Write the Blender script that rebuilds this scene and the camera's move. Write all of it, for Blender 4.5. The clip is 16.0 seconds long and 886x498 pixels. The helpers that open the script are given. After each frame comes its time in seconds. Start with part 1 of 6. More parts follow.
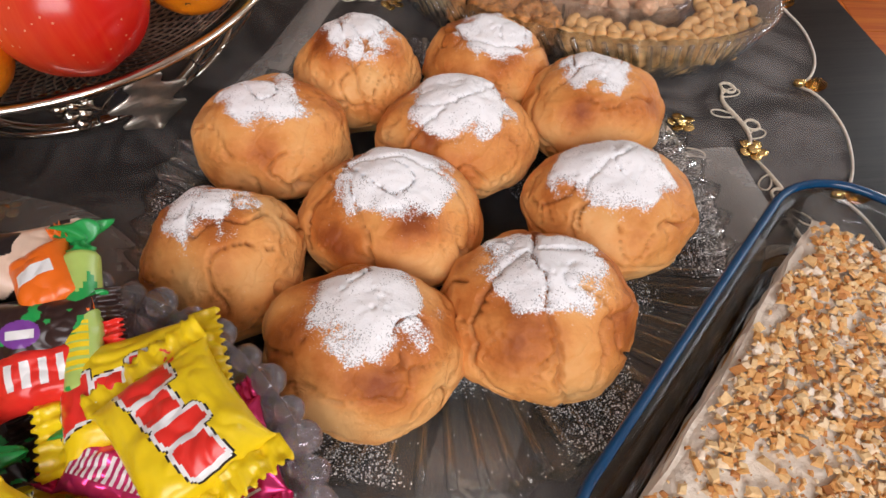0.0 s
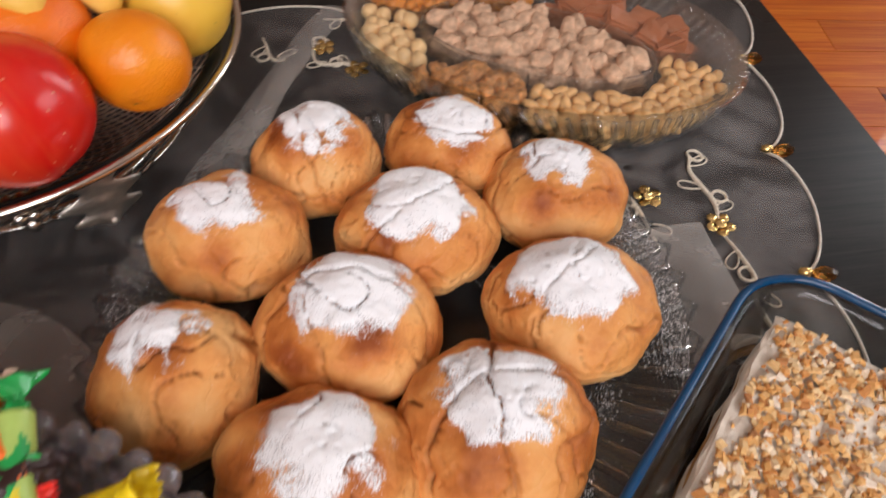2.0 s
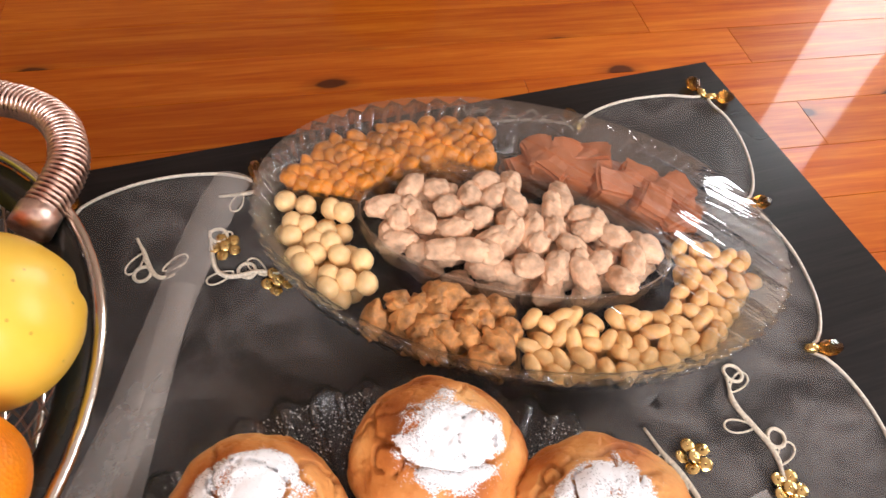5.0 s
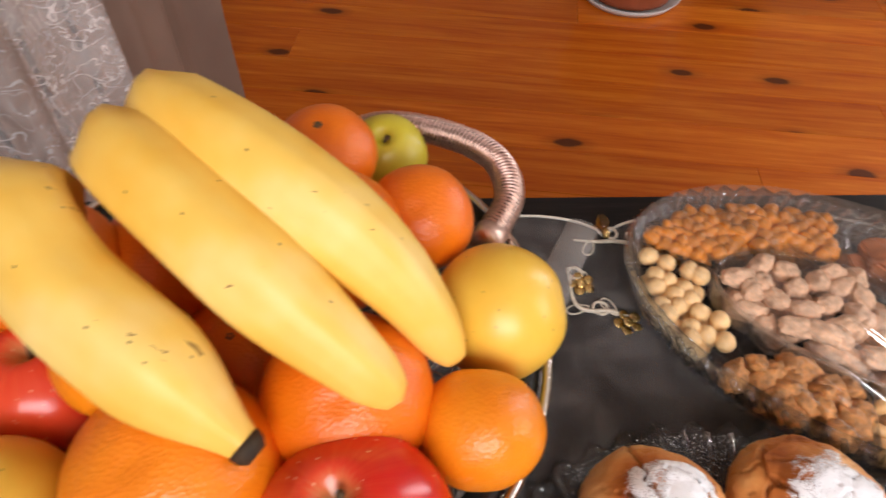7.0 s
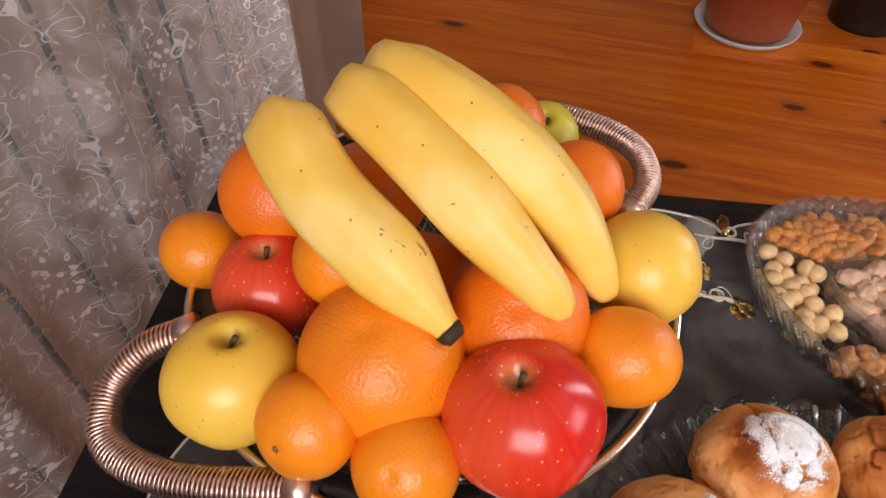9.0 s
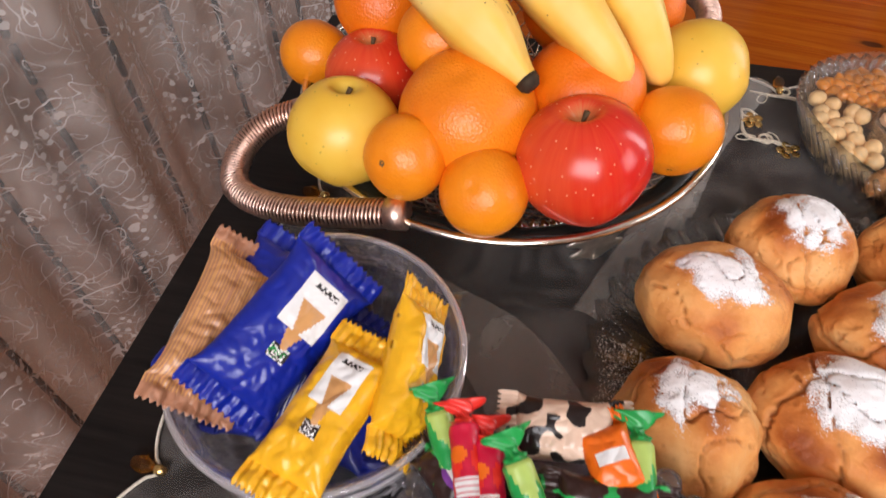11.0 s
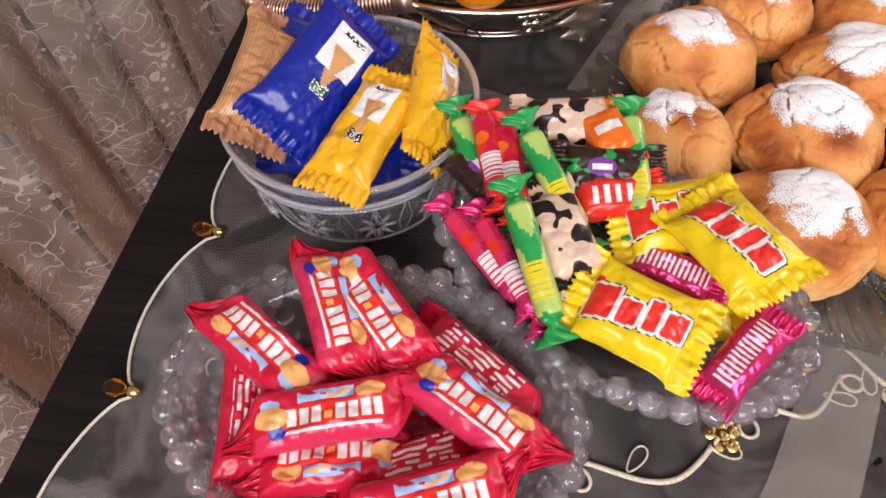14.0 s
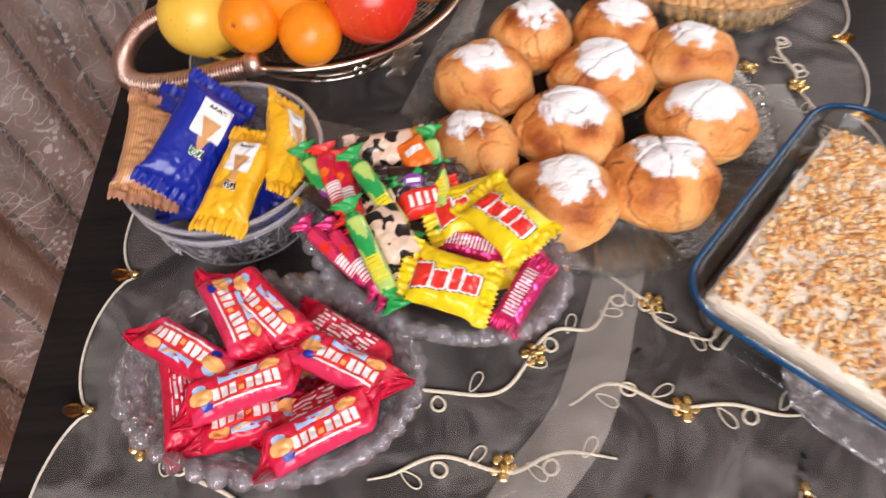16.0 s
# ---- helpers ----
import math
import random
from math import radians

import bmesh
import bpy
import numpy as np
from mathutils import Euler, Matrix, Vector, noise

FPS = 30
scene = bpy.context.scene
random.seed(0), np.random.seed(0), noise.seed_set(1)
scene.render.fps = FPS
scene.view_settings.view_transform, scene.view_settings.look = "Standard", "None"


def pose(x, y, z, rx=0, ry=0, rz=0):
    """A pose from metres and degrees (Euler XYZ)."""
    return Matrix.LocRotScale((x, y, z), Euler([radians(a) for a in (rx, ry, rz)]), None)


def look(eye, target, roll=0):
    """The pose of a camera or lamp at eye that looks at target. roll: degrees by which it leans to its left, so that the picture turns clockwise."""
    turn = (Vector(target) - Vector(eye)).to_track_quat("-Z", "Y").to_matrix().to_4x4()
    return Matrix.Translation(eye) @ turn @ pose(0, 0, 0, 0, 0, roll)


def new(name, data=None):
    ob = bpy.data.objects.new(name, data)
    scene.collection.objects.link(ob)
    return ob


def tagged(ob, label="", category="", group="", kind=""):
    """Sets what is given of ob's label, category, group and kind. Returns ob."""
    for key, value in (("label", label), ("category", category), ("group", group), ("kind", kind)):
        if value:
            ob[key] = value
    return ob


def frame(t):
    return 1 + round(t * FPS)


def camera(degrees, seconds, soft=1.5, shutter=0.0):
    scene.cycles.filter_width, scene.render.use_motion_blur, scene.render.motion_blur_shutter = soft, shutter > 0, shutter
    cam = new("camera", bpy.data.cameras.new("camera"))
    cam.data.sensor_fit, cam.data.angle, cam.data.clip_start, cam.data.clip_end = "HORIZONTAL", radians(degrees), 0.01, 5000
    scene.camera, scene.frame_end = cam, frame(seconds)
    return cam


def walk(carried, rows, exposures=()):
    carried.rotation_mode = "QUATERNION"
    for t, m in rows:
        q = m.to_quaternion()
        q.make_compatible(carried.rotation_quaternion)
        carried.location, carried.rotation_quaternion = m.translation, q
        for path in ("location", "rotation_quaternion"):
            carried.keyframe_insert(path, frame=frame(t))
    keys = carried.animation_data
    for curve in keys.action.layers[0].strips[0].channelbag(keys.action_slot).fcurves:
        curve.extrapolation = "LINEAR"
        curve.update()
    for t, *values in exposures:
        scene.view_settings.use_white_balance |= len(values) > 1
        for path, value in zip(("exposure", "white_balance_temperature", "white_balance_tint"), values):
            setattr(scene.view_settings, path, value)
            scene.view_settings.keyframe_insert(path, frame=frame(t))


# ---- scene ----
cam = camera(68.3, 16.0, shutter=0.5)
PATH = [
    (0, (0.042, 0.051, 0.752), (0.023, 1.303, -0.808), 1.4),
    (0.5, (0.04, 0.052, 0.755), (0.007, 1.305, -0.804), 1.2),
    (1, (0.044, 0.056, 0.756), (-0.034, 1.3, -0.808), 0.1),
    (1.5, (0.055, 0.065, 0.771), (-0.03, 1.33, -0.776), 0.1),
    (2, (0.058, 0.097, 0.78), (0.065, 1.358, -0.772), 0.9),
    (2.5, (0.056, 0.167, 0.787), (0.209, 1.379, -0.797), 2.4),
    (3, (0.05, 0.225, 0.783), (0.333, 1.422, -0.793), 5.2),
    (3.2, (0.047, 0.24, 0.781), (0.349, 1.451, -0.781), 4.9),
    (5.3, (0.021, 0.325, 0.797), (0.308, 1.477, -0.812), 5.2),
    (5.5, (0.007, 0.327, 0.802), (0.268, 1.481, -0.811), 5.4),
    (6, (-0.037, 0.317, 0.809), (0.117, 1.533, -0.772), 4.0),
    (6.5, (-0.083, 0.3, 0.822), (-0.052, 1.565, -0.727), 2.8),
    (7, (-0.126, 0.28, 0.837), (-0.224, 1.572, -0.686), 2.1),
    (7.5, (-0.151, 0.257, 0.843), (-0.348, 1.547, -0.673), 1.3),
    (8, (-0.159, 0.24, 0.849), (-0.411, 1.537, -0.653), 1.3),
    (8.5, (-0.167, 0.219, 0.854), (-0.468, 1.516, -0.638), 1.3),
    (9, (-0.165, 0.199, 0.859), (-0.49, 1.497, -0.627), 1.0),
    (9.5, (-0.158, 0.17, 0.863), (-0.536, 1.458, -0.619), -0.1),
    (10, (-0.152, 0.126, 0.848), (-0.573, 1.356, -0.672), -0.9),
    (10.2, (-0.153, 0.112, 0.842), (-0.579, 1.321, -0.693), -0.8),
    (12.3, (-0.103, 0.003, 0.81), (-0.62, 1.153, -0.743), -2.5),
    (12.5, (-0.103, -0.003, 0.802), (-0.611, 1.117, -0.775), -3.2),
    (13, (-0.108, -0.027, 0.797), (-0.553, 1.068, -0.817), -5.1),
    (13.5, (-0.109, -0.051, 0.801), (-0.511, 1.046, -0.822), -4.2),
    (14, (-0.113, -0.07, 0.803), (-0.501, 1.011, -0.834), -4.0),
    (14.5, (-0.106, -0.084, 0.813), (-0.463, 1.008, -0.824), -4.4),
    (15, (-0.094, -0.098, 0.828), (-0.383, 1.017, -0.807), -4.4),
    (15.5, (-0.078, -0.113, 0.847), (-0.297, 1.002, -0.799), -4.1),
    (16, (-0.053, -0.132, 0.908), (-0.192, 0.982, -0.747), -3.5),
]
EXPOSURES = [(0, -0.30), (2, -0.25), (3, -0.12), (5.3, 0.48), (6, 0.44), (7.5, 0.02), (9, -0.02), (12.5, 0.05), (14.5, 0.0), (16, 0.14)]
walk(cam, [(t, look(eye, target, roll)) for t, eye, target, roll in PATH], EXPOSURES)

# ---- light ----
TZ = 0.45          # table top
world = bpy.data.worlds.new("world")
scene.world = world
world.use_nodes = True
_bg = world.node_tree.nodes["Background"]
_sky = world.node_tree.nodes.new("ShaderNodeTexSky")
_sky.sky_type, _sky.sun_disc = "NISHITA", False
_sky.sun_elevation, _sky.sun_rotation = radians(35), radians(150)
world.node_tree.links.new(_sky.outputs[0], _bg.inputs[0])
_bg.inputs[1].default_value = 0.1
_sun = bpy.data.lights.new("sun", "SUN")
_sun.energy, _sun.angle, _sun.color = 0.8, radians(12), (1.0, 0.95, 0.88)
new("sun", _sun).matrix_world = look((4, -6, 6), (0, 0, 0))


def window_light(name, eye, target, w, h, power, colour):
    lamp = bpy.data.lights.new(name, "AREA")
    lamp.shape, lamp.size, lamp.size_y, lamp.energy, lamp.color = "RECTANGLE", w, h, power, colour
    new(name, lamp).matrix_world = look(eye, target)


# South lamp is an added key light, for an assumed window behind the camera.
window_light("window_light_south", (0.3, -1.72, 1.9), (0.2, 0.2, 0.7), 1.9, 1.1, 60, (1.0, 0.962, 1.0))
window_light("window_light_north", (2.22, 2.32, 1.4), (2.22, 0, 1.4), 0.42, 2.0, 34, (0.95, 0.97, 1.0))
window_light("window_light_east", (3.12, 0.7, 1.55), (0, 0.7, 1.0), 1.4, 1.3, 24, (0.93, 0.96, 1.0))
window_light("window_light_west", (-0.92, 0.5, 1.5), (0, 0.5, 1.3), 1.5, 1.3, 12, (1.0, 0.98, 0.96))

# ---- materials ----


def nodes_of(name):
    m = bpy.data.materials.new(name)
    m.use_nodes = True
    nt = m.node_tree
    return m, nt, nt.nodes["Principled BSDF"]


def add(nt, kind, **kw):
    n = nt.nodes.new(kind)
    for k, v in kw.items():
        n.inputs[k.replace("_", " ")].default_value = v
    return n


def ramp(nt, source, stops):
    r = nt.nodes.new("ShaderNodeValToRGB")
    els = r.color_ramp.elements
    while len(els) < len(stops):
        els.new(0.5)
    for e, (p, c) in zip(els, stops):
        e.position = p
        e.color = (*c, 1) if len(c) == 3 else c
    nt.links.new(source, r.inputs[0])
    return r


def mixed(nt, fac, a, b):
    """Colour mix; fac, a, b: sockets or values."""
    n = nt.nodes.new("ShaderNodeMix")
    n.data_type = "RGBA"
    for sock, v in ((n.inputs[0], fac), (n.inputs[6], a), (n.inputs[7], b)):
        if isinstance(v, (int, float)):
            sock.default_value = v
        elif isinstance(v, tuple):
            sock.default_value = (*v, 1)
        else:
            nt.links.new(v, sock)
    return n.outputs[2]


def maths(nt, op, a, b=0.0, clamp=False, c=None):
    n = nt.nodes.new("ShaderNodeMath")
    n.operation, n.use_clamp = op, clamp
    if c is not None:
        n.inputs[2].default_value = c
    for sock, v in ((n.inputs[0], a), (n.inputs[1], b)):
        if isinstance(v, (int, float)):
            sock.default_value = v
        else:
            nt.links.new(v, sock)
    return n.outputs[0]


def coords(nt, scale=(1, 1, 1), which="Object"):
    tc = nt.nodes.new("ShaderNodeTexCoord")
    mp = nt.nodes.new("ShaderNodeMapping")
    mp.inputs["Scale"].default_value = scale
    nt.links.new(tc.outputs[which], mp.inputs[0])
    return mp.outputs[0]


def noise_tex(nt, vec, scale, detail=4, rough=0.55, distort=0.0):
    n = add(nt, "ShaderNodeTexNoise", Scale=scale, Detail=detail, Roughness=rough, Distortion=distort)
    nt.links.new(vec, n.inputs["Vector"])
    return n


def bump(nt, bsdf, height, strength, distance=0.001):
    b = add(nt, "ShaderNodeBump", Strength=strength, Distance=distance)
    nt.links.new(height, b.inputs["Height"])
    nt.links.new(b.outputs[0], bsdf.inputs["Normal"])


def plain(name, colour, rough=0.5, metal=0.0, vary=0.15, scale=60, bumps=0.15, spec=0.5, bdist=0.0006):
    """A surface with a mottled colour and fine relief."""
    m, nt, p = nodes_of(name)
    v = coords(nt)
    n = noise_tex(nt, v, scale)
    lo = tuple(c * (1 - vary) for c in colour)
    hi = tuple(min(1, c * (1 + vary)) for c in colour)
    r = ramp(nt, n.outputs[0], [(0.3, lo), (0.7, hi)])
    nt.links.new(r.outputs[0], p.inputs["Base Color"])
    p.inputs["Roughness"].default_value, p.inputs["Metallic"].default_value = rough, metal
    p.inputs["Specular IOR Level"].default_value = spec
    bump(nt, p, noise_tex(nt, v, scale * 4).outputs[0], bumps, bdist)
    return m


def foil(name, colour, rough=0.28, metal=0.0):
    """Glossy printed film, softly creased."""
    m, nt, p = nodes_of(name)
    v = coords(nt)
    n = noise_tex(nt, v, 90, 3)
    lo = tuple(c * 0.85 for c in colour)
    r = ramp(nt, n.outputs[0], [(0.3, lo), (0.7, colour)])
    nt.links.new(r.outputs[0], p.inputs["Base Color"])
    p.inputs["Roughness"].default_value, p.inputs["Metallic"].default_value = rough, metal
    bump(nt, p, noise_tex(nt, v, 70, 2, 0.5, 1.2).outputs[0], 0.35, 0.002)
    return m


def glass_mat(name, colour=(0.95, 0.97, 0.98), clear=0.5, rough=0.03, ior=1.48, bumps=0.0, scale=120, body=1.0):
    """Glass; clear: the share of light that goes straight through."""
    m, nt, p = nodes_of(name)
    p.inputs["Base Color"].default_value = (*colour, 1)
    p.inputs["Roughness"].default_value, p.inputs["IOR"].default_value = rough, ior
    p.inputs["Transmission Weight"].default_value = body
    if bumps:
        v = coords(nt)
        w = add(nt, "ShaderNodeTexVoronoi", Scale=scale)
        nt.links.new(v, w.inputs["Vector"])
        bump(nt, p, w.outputs[0], bumps, 0.004)
    tr = nt.nodes.new("ShaderNodeBsdfTransparent")
    tr.inputs[0].default_value = (*colour, 1)
    mx = nt.nodes.new("ShaderNodeMixShader")
    mx.inputs[0].default_value = clear
    out = nt.nodes["Material Output"]
    nt.links.new(p.outputs[0], mx.inputs[1])
    nt.links.new(tr.outputs[0], mx.inputs[2])
    nt.links.new(mx.outputs[0], out.inputs[0])
    return m


def thin_clear(name, tint, gloss, rough, bumps=0.0, scale=30):
    """A thin clear sheet: light goes straight through, the gloss lies on top of it."""
    m, nt, p = nodes_of(name)
    tr = nt.nodes.new("ShaderNodeBsdfTransparent")
    tr.inputs[0].default_value = (*tint, 1)
    gl = add(nt, "ShaderNodeBsdfGlossy", Roughness=rough)
    fr = add(nt, "ShaderNodeFresnel", IOR=1.45)
    mx = nt.nodes.new("ShaderNodeMixShader")
    nt.links.new(maths(nt, "MULTIPLY", fr.outputs[0], gloss, True), mx.inputs[0])
    nt.links.new(tr.outputs[0], mx.inputs[1])
    nt.links.new(gl.outputs[0], mx.inputs[2])
    nt.links.new(mx.outputs[0], nt.nodes["Material Output"].inputs[0])
    if bumps:
        tc = nt.nodes.new("ShaderNodeTexCoord")
        mp = nt.nodes.new("ShaderNodeMapping")
        mp.vector_type = "TEXTURE"
        mp.inputs["Scale"].default_value, mp.inputs["Rotation"].default_value = (7.0, 0.7, 1.0), (0, 0, -0.5)
        nt.links.new(tc.outputs["Object"], mp.inputs[0])
        v = mp.outputs[0]
        b = add(nt, "ShaderNodeBump", Strength=bumps, Distance=0.003)
        nt.links.new(noise_tex(nt, v, scale, 3, 0.5, 0.4).outputs[0], b.inputs["Height"])
        nt.links.new(b.outputs[0], gl.inputs["Normal"])
        nt.links.new(b.outputs[0], fr.inputs["Normal"])
    return m


def sheer(name, colour, cover, pattern=0.0, rough=0.6, patch=1.0, shine=0.3):
    """Woven sheer fabric: part of the light passes between the threads; pattern: raised white work."""
    m, nt, p = nodes_of(name)
    v = coords(nt)
    p.inputs["Base Color"].default_value = (*colour, 1)
    p.inputs["Roughness"].default_value = rough
    p.inputs["Sheen Weight"].default_value = shine
    soft = noise_tex(nt, v, 13, 5, 0.65, 1.6)
    fac = maths(nt, "MULTIPLY_ADD", ramp(nt, soft.outputs[0], [(0.42, (0, 0, 0)), (0.75, (1, 1, 1))]).outputs[0], cover * 3.2 * patch, c=cover * (0.45 + 0.55 * (1 - patch)))
    if pattern:
        def vine_line(scale, seed, width):
            mp = nt.nodes.new("ShaderNodeMapping")
            mp.inputs["Location"].default_value = (seed, seed * 0.7, seed * 1.9)
            nt.links.new(v, mp.inputs[0])
            n = noise_tex(nt, mp.outputs[0], scale, 1, 0.5, 1.6)
            return maths(nt, "LESS_THAN", maths(nt, "ABSOLUTE", maths(nt, "SUBTRACT", n.outputs[0], 0.5)), width)
        stems = maths(nt, "MAXIMUM", vine_line(16, 1.0, 0.006), vine_line(27, 5.0, 0.007))
        small = add(nt, "ShaderNodeTexVoronoi", Scale=120.0)
        nt.links.new(v, small.inputs["Vector"])
        dots = maths(nt, "LESS_THAN", small.outputs[0], 0.36)
        zone = maths(nt, "GREATER_THAN", noise_tex(nt, v, 19, 1).outputs[0], 0.60)
        work = maths(nt, "MAXIMUM", stems, maths(nt, "MULTIPLY", dots, zone))
        fac = maths(nt, "MAXIMUM", fac, maths(nt, "MULTIPLY", work, pattern))
    fac = maths(nt, "MINIMUM", fac, 0.96, True)
    tr = nt.nodes.new("ShaderNodeBsdfTransparent")
    mx = nt.nodes.new("ShaderNodeMixShader")
    nt.links.new(fac, mx.inputs[0])
    nt.links.new(tr.outputs[0], mx.inputs[1])
    nt.links.new(p.outputs[0], mx.inputs[2])
    nt.links.new(mx.outputs[0], nt.nodes["Material Output"].inputs[0])
    st = noise_tex(nt, coords(nt, (1.0, 14.0, 1.0)), 40, 3)
    bump(nt, p, st.outputs[0], 0.2, 0.001)
    return m


def wood_mat(name, dark, mid, light, stretch, rough, coat=0.0, knots=False, spec=0.25):
    m, nt, p = nodes_of(name)
    tc = nt.nodes.new("ShaderNodeTexCoord")
    oi = nt.nodes.new("ShaderNodeObjectInfo")
    off = nt.nodes.new("ShaderNodeVectorMath")
    off.operation = "MULTIPLY_ADD"
    comb = nt.nodes.new("ShaderNodeCombineXYZ")
    for i, k in enumerate((7.3, 5.1, 3.7)):
        nt.links.new(maths(nt, "MULTIPLY", oi.outputs["Random"], k), comb.inputs[i])
    nt.links.new(tc.outputs["Object"], off.inputs[0])
    off.inputs[1].default_value = (1, 1, 1)
    nt.links.new(comb.outputs[0], off.inputs[2])
    mp = nt.nodes.new("ShaderNodeMapping")
    mp.inputs["Scale"].default_value = stretch
    nt.links.new(off.outputs[0], mp.inputs[0])
    v = mp.outputs[0]
    grain = noise_tex(nt, v, 5, 5, 0.6, 0.7)
    fine = noise_tex(nt, v, 22, 4, 0.6, 0.3)
    mixn = maths(nt, "ADD", maths(nt, "MULTIPLY", grain.outputs[0], 0.65), maths(nt, "MULTIPLY", fine.outputs[0], 0.35))
    r = ramp(nt, mixn, [(0.34, dark), (0.5, mid), (0.66, light)])
    col = r.outputs[0]
    hue = nt.nodes.new("ShaderNodeHueSaturation")
    nt.links.new(maths(nt, "MULTIPLY_ADD", oi.outputs["Random"], 0.2, c=0.9), hue.inputs["Value"])
    nt.links.new(col, hue.inputs["Color"])
    col = hue.outputs[0]
    if knots:
        kv = nt.nodes.new("ShaderNodeMapping")
        kv.inputs["Scale"].default_value = (2.6, 5.5, 3.0)
        nt.links.new(off.outputs[0], kv.inputs[0])
        vo = add(nt, "ShaderNodeTexVoronoi", Scale=1.0)
        vo.voronoi_dimensions = "2D"
        wob = noise_tex(nt, kv.outputs[0], 6, 2)
        nt.links.new(mixed(nt, 0.06, kv.outputs[0], wob.outputs[1]), vo.inputs["Vector"])
        kr = ramp(nt, vo.outputs[0], [(0.05, (0.92, 0.92, 0.92)), (0.075, (0.3, 0.3, 0.3)), (0.15, (0, 0, 0))])
        col = mixed(nt, kr.outputs[0], col, (0.055, 0.012, 0.004))
    nt.links.new(col, p.inputs["Base Color"])
    rr = ramp(nt, noise_tex(nt, tc.outputs["Object"], 3, 4).outputs[0], [(0.3, (rough * 0.8,) * 3), (0.7, (rough * 1.25,) * 3)])
    nt.links.new(rr.outputs[0], p.inputs["Roughness"])
    p.inputs["Specular IOR Level"].default_value = spec
    p.inputs["Coat Weight"].default_value, p.inputs["Coat Roughness"].default_value = coat, 0.05
    bump(nt, p, fine.outputs[0], 0.12, 0.0006)
    return m


M = {}
M["pine"] = wood_mat("varnished_pine", (0.38, 0.062, 0.003), (0.50, 0.112, 0.006), (0.62, 0.180, 0.014), (0.35, 6.0, 4), 0.45, 0.22, True, 0.12)
M["wenge"] = wood_mat("dark_wenge", (0.006, 0.005, 0.005), (0.011, 0.009, 0.0085), (0.017, 0.0135, 0.0125), (1.2, 22, 8), 0.34, 0.0, False, 0.14)
M["wall"] = plain("painted_plaster", (0.42, 0.34, 0.27), 0.8, vary=0.05, scale=5)
M["white"] = plain("white_paint", (0.62, 0.60, 0.57), 0.5, vary=0.03, scale=8)
M["organza"] = sheer("organza", (0.66, 0.62, 0.59), 0.105, shine=0.1, rough=0.45, patch=0.75)
M["organza_fold"] = sheer("organza_double", (0.66, 0.60, 0.54), 0.30, shine=0.35, rough=0.45, patch=0.15)
M["lace"] = sheer("lace_net", (0.80, 0.75, 0.72), 0.18, pattern=0.5, patch=0.55)
M["lace_border"] = sheer("lace_border", (0.82, 0.77, 0.74), 0.26, pattern=0.85, patch=0.3)
M["beige"] = plain("beige_satin", (0.25, 0.17, 0.13), 0.55, vary=0.12, scale=7)
M["dash"] = plain("dark_dash", (0.012, 0.009, 0.008), 0.8)
M["cord"] = plain("ivory_cord", (0.74, 0.68, 0.58), 0.6, vary=0.2, scale=600)
M["thread"] = plain("ivory_embroidery", (0.68, 0.60, 0.47), 0.55, vary=0.3, scale=700)
M["gold"] = plain("gold_sequin", (0.85, 0.60, 0.24), 0.2, 1.0, vary=0.25, scale=150)
M["amber"] = glass_mat("amber_bead", (0.85, 0.42, 0.08), 0.15, 0.05)
M["glass"] = glass_mat("pressed_glass", (0.92, 0.95, 0.97), 0.60, 0.015, 1.52, body=1.0)
M["crystal"] = glass_mat("cut_crystal", (0.93, 0.92, 0.95), 0.22, 0.012, 1.56, body=0.93)
# Bodies partly diffuse white, standing in for the sparkle of cut glass.
M["bowl_crystal"] = glass_mat("bright_cut_crystal", (0.95, 0.945, 0.98), 0.30, 0.01, 1.6, bumps=0.9, scale=85, body=0.92)
M["cut_line"] = glass_mat("whitened_cut_line", (0.93, 0.92, 0.96), 0.25, 0.08, 1.5, body=0.72)
M["pyrex"] = thin_clear("clear_bakeware", (0.97, 0.985, 0.985), 0.9, 0.02)
M["pyrex_rim"] = plain("blue_edge_glass", (0.004, 0.05, 0.13), 0.08, vary=0.1)
M["film"] = thin_clear("cling_film", (0.985, 0.985, 0.985), 0.2, 0.035, 0.9, 38)
M["silver"] = plain("silver_plate", (0.72, 0.66, 0.58), 0.16, 1.0, vary=0.1, scale=90)
M["silver_matte"] = plain("brushed_silver", (0.70, 0.64, 0.56), 0.42, 1.0, vary=0.2, scale=120)
M["wire"] = plain("dark_bronze_wire", (0.42, 0.30, 0.22), 0.3, 1.0, vary=0.3, scale=200)
M["copper_core"] = plain("dull_copper_core", (0.22, 0.11, 0.08), 0.5, 1.0, vary=0.3, scale=200)
M["copper"] = plain("copper_wire", (0.88, 0.62, 0.52), 0.36, 1.0, vary=0.2, scale=300)
M["black_glass"] = plain("black_liner", (0.012, 0.014, 0.013), 0.2)
M["terracotta"] = plain("terracotta_plastic", (0.33, 0.075, 0.025), 0.4, vary=0.1)
M["black_plastic"] = plain("black_plastic", (0.012, 0.012, 0.013), 0.35)
M["soil"] = plain("potting_soil", (0.03, 0.02, 0.014), 0.95, vary=0.5, scale=120, bumps=0.8)
M["cream"] = plain("whipped_cream", (0.88, 0.79, 0.66), 0.6, vary=0.06, scale=80, bumps=0.6, bdist=0.002)


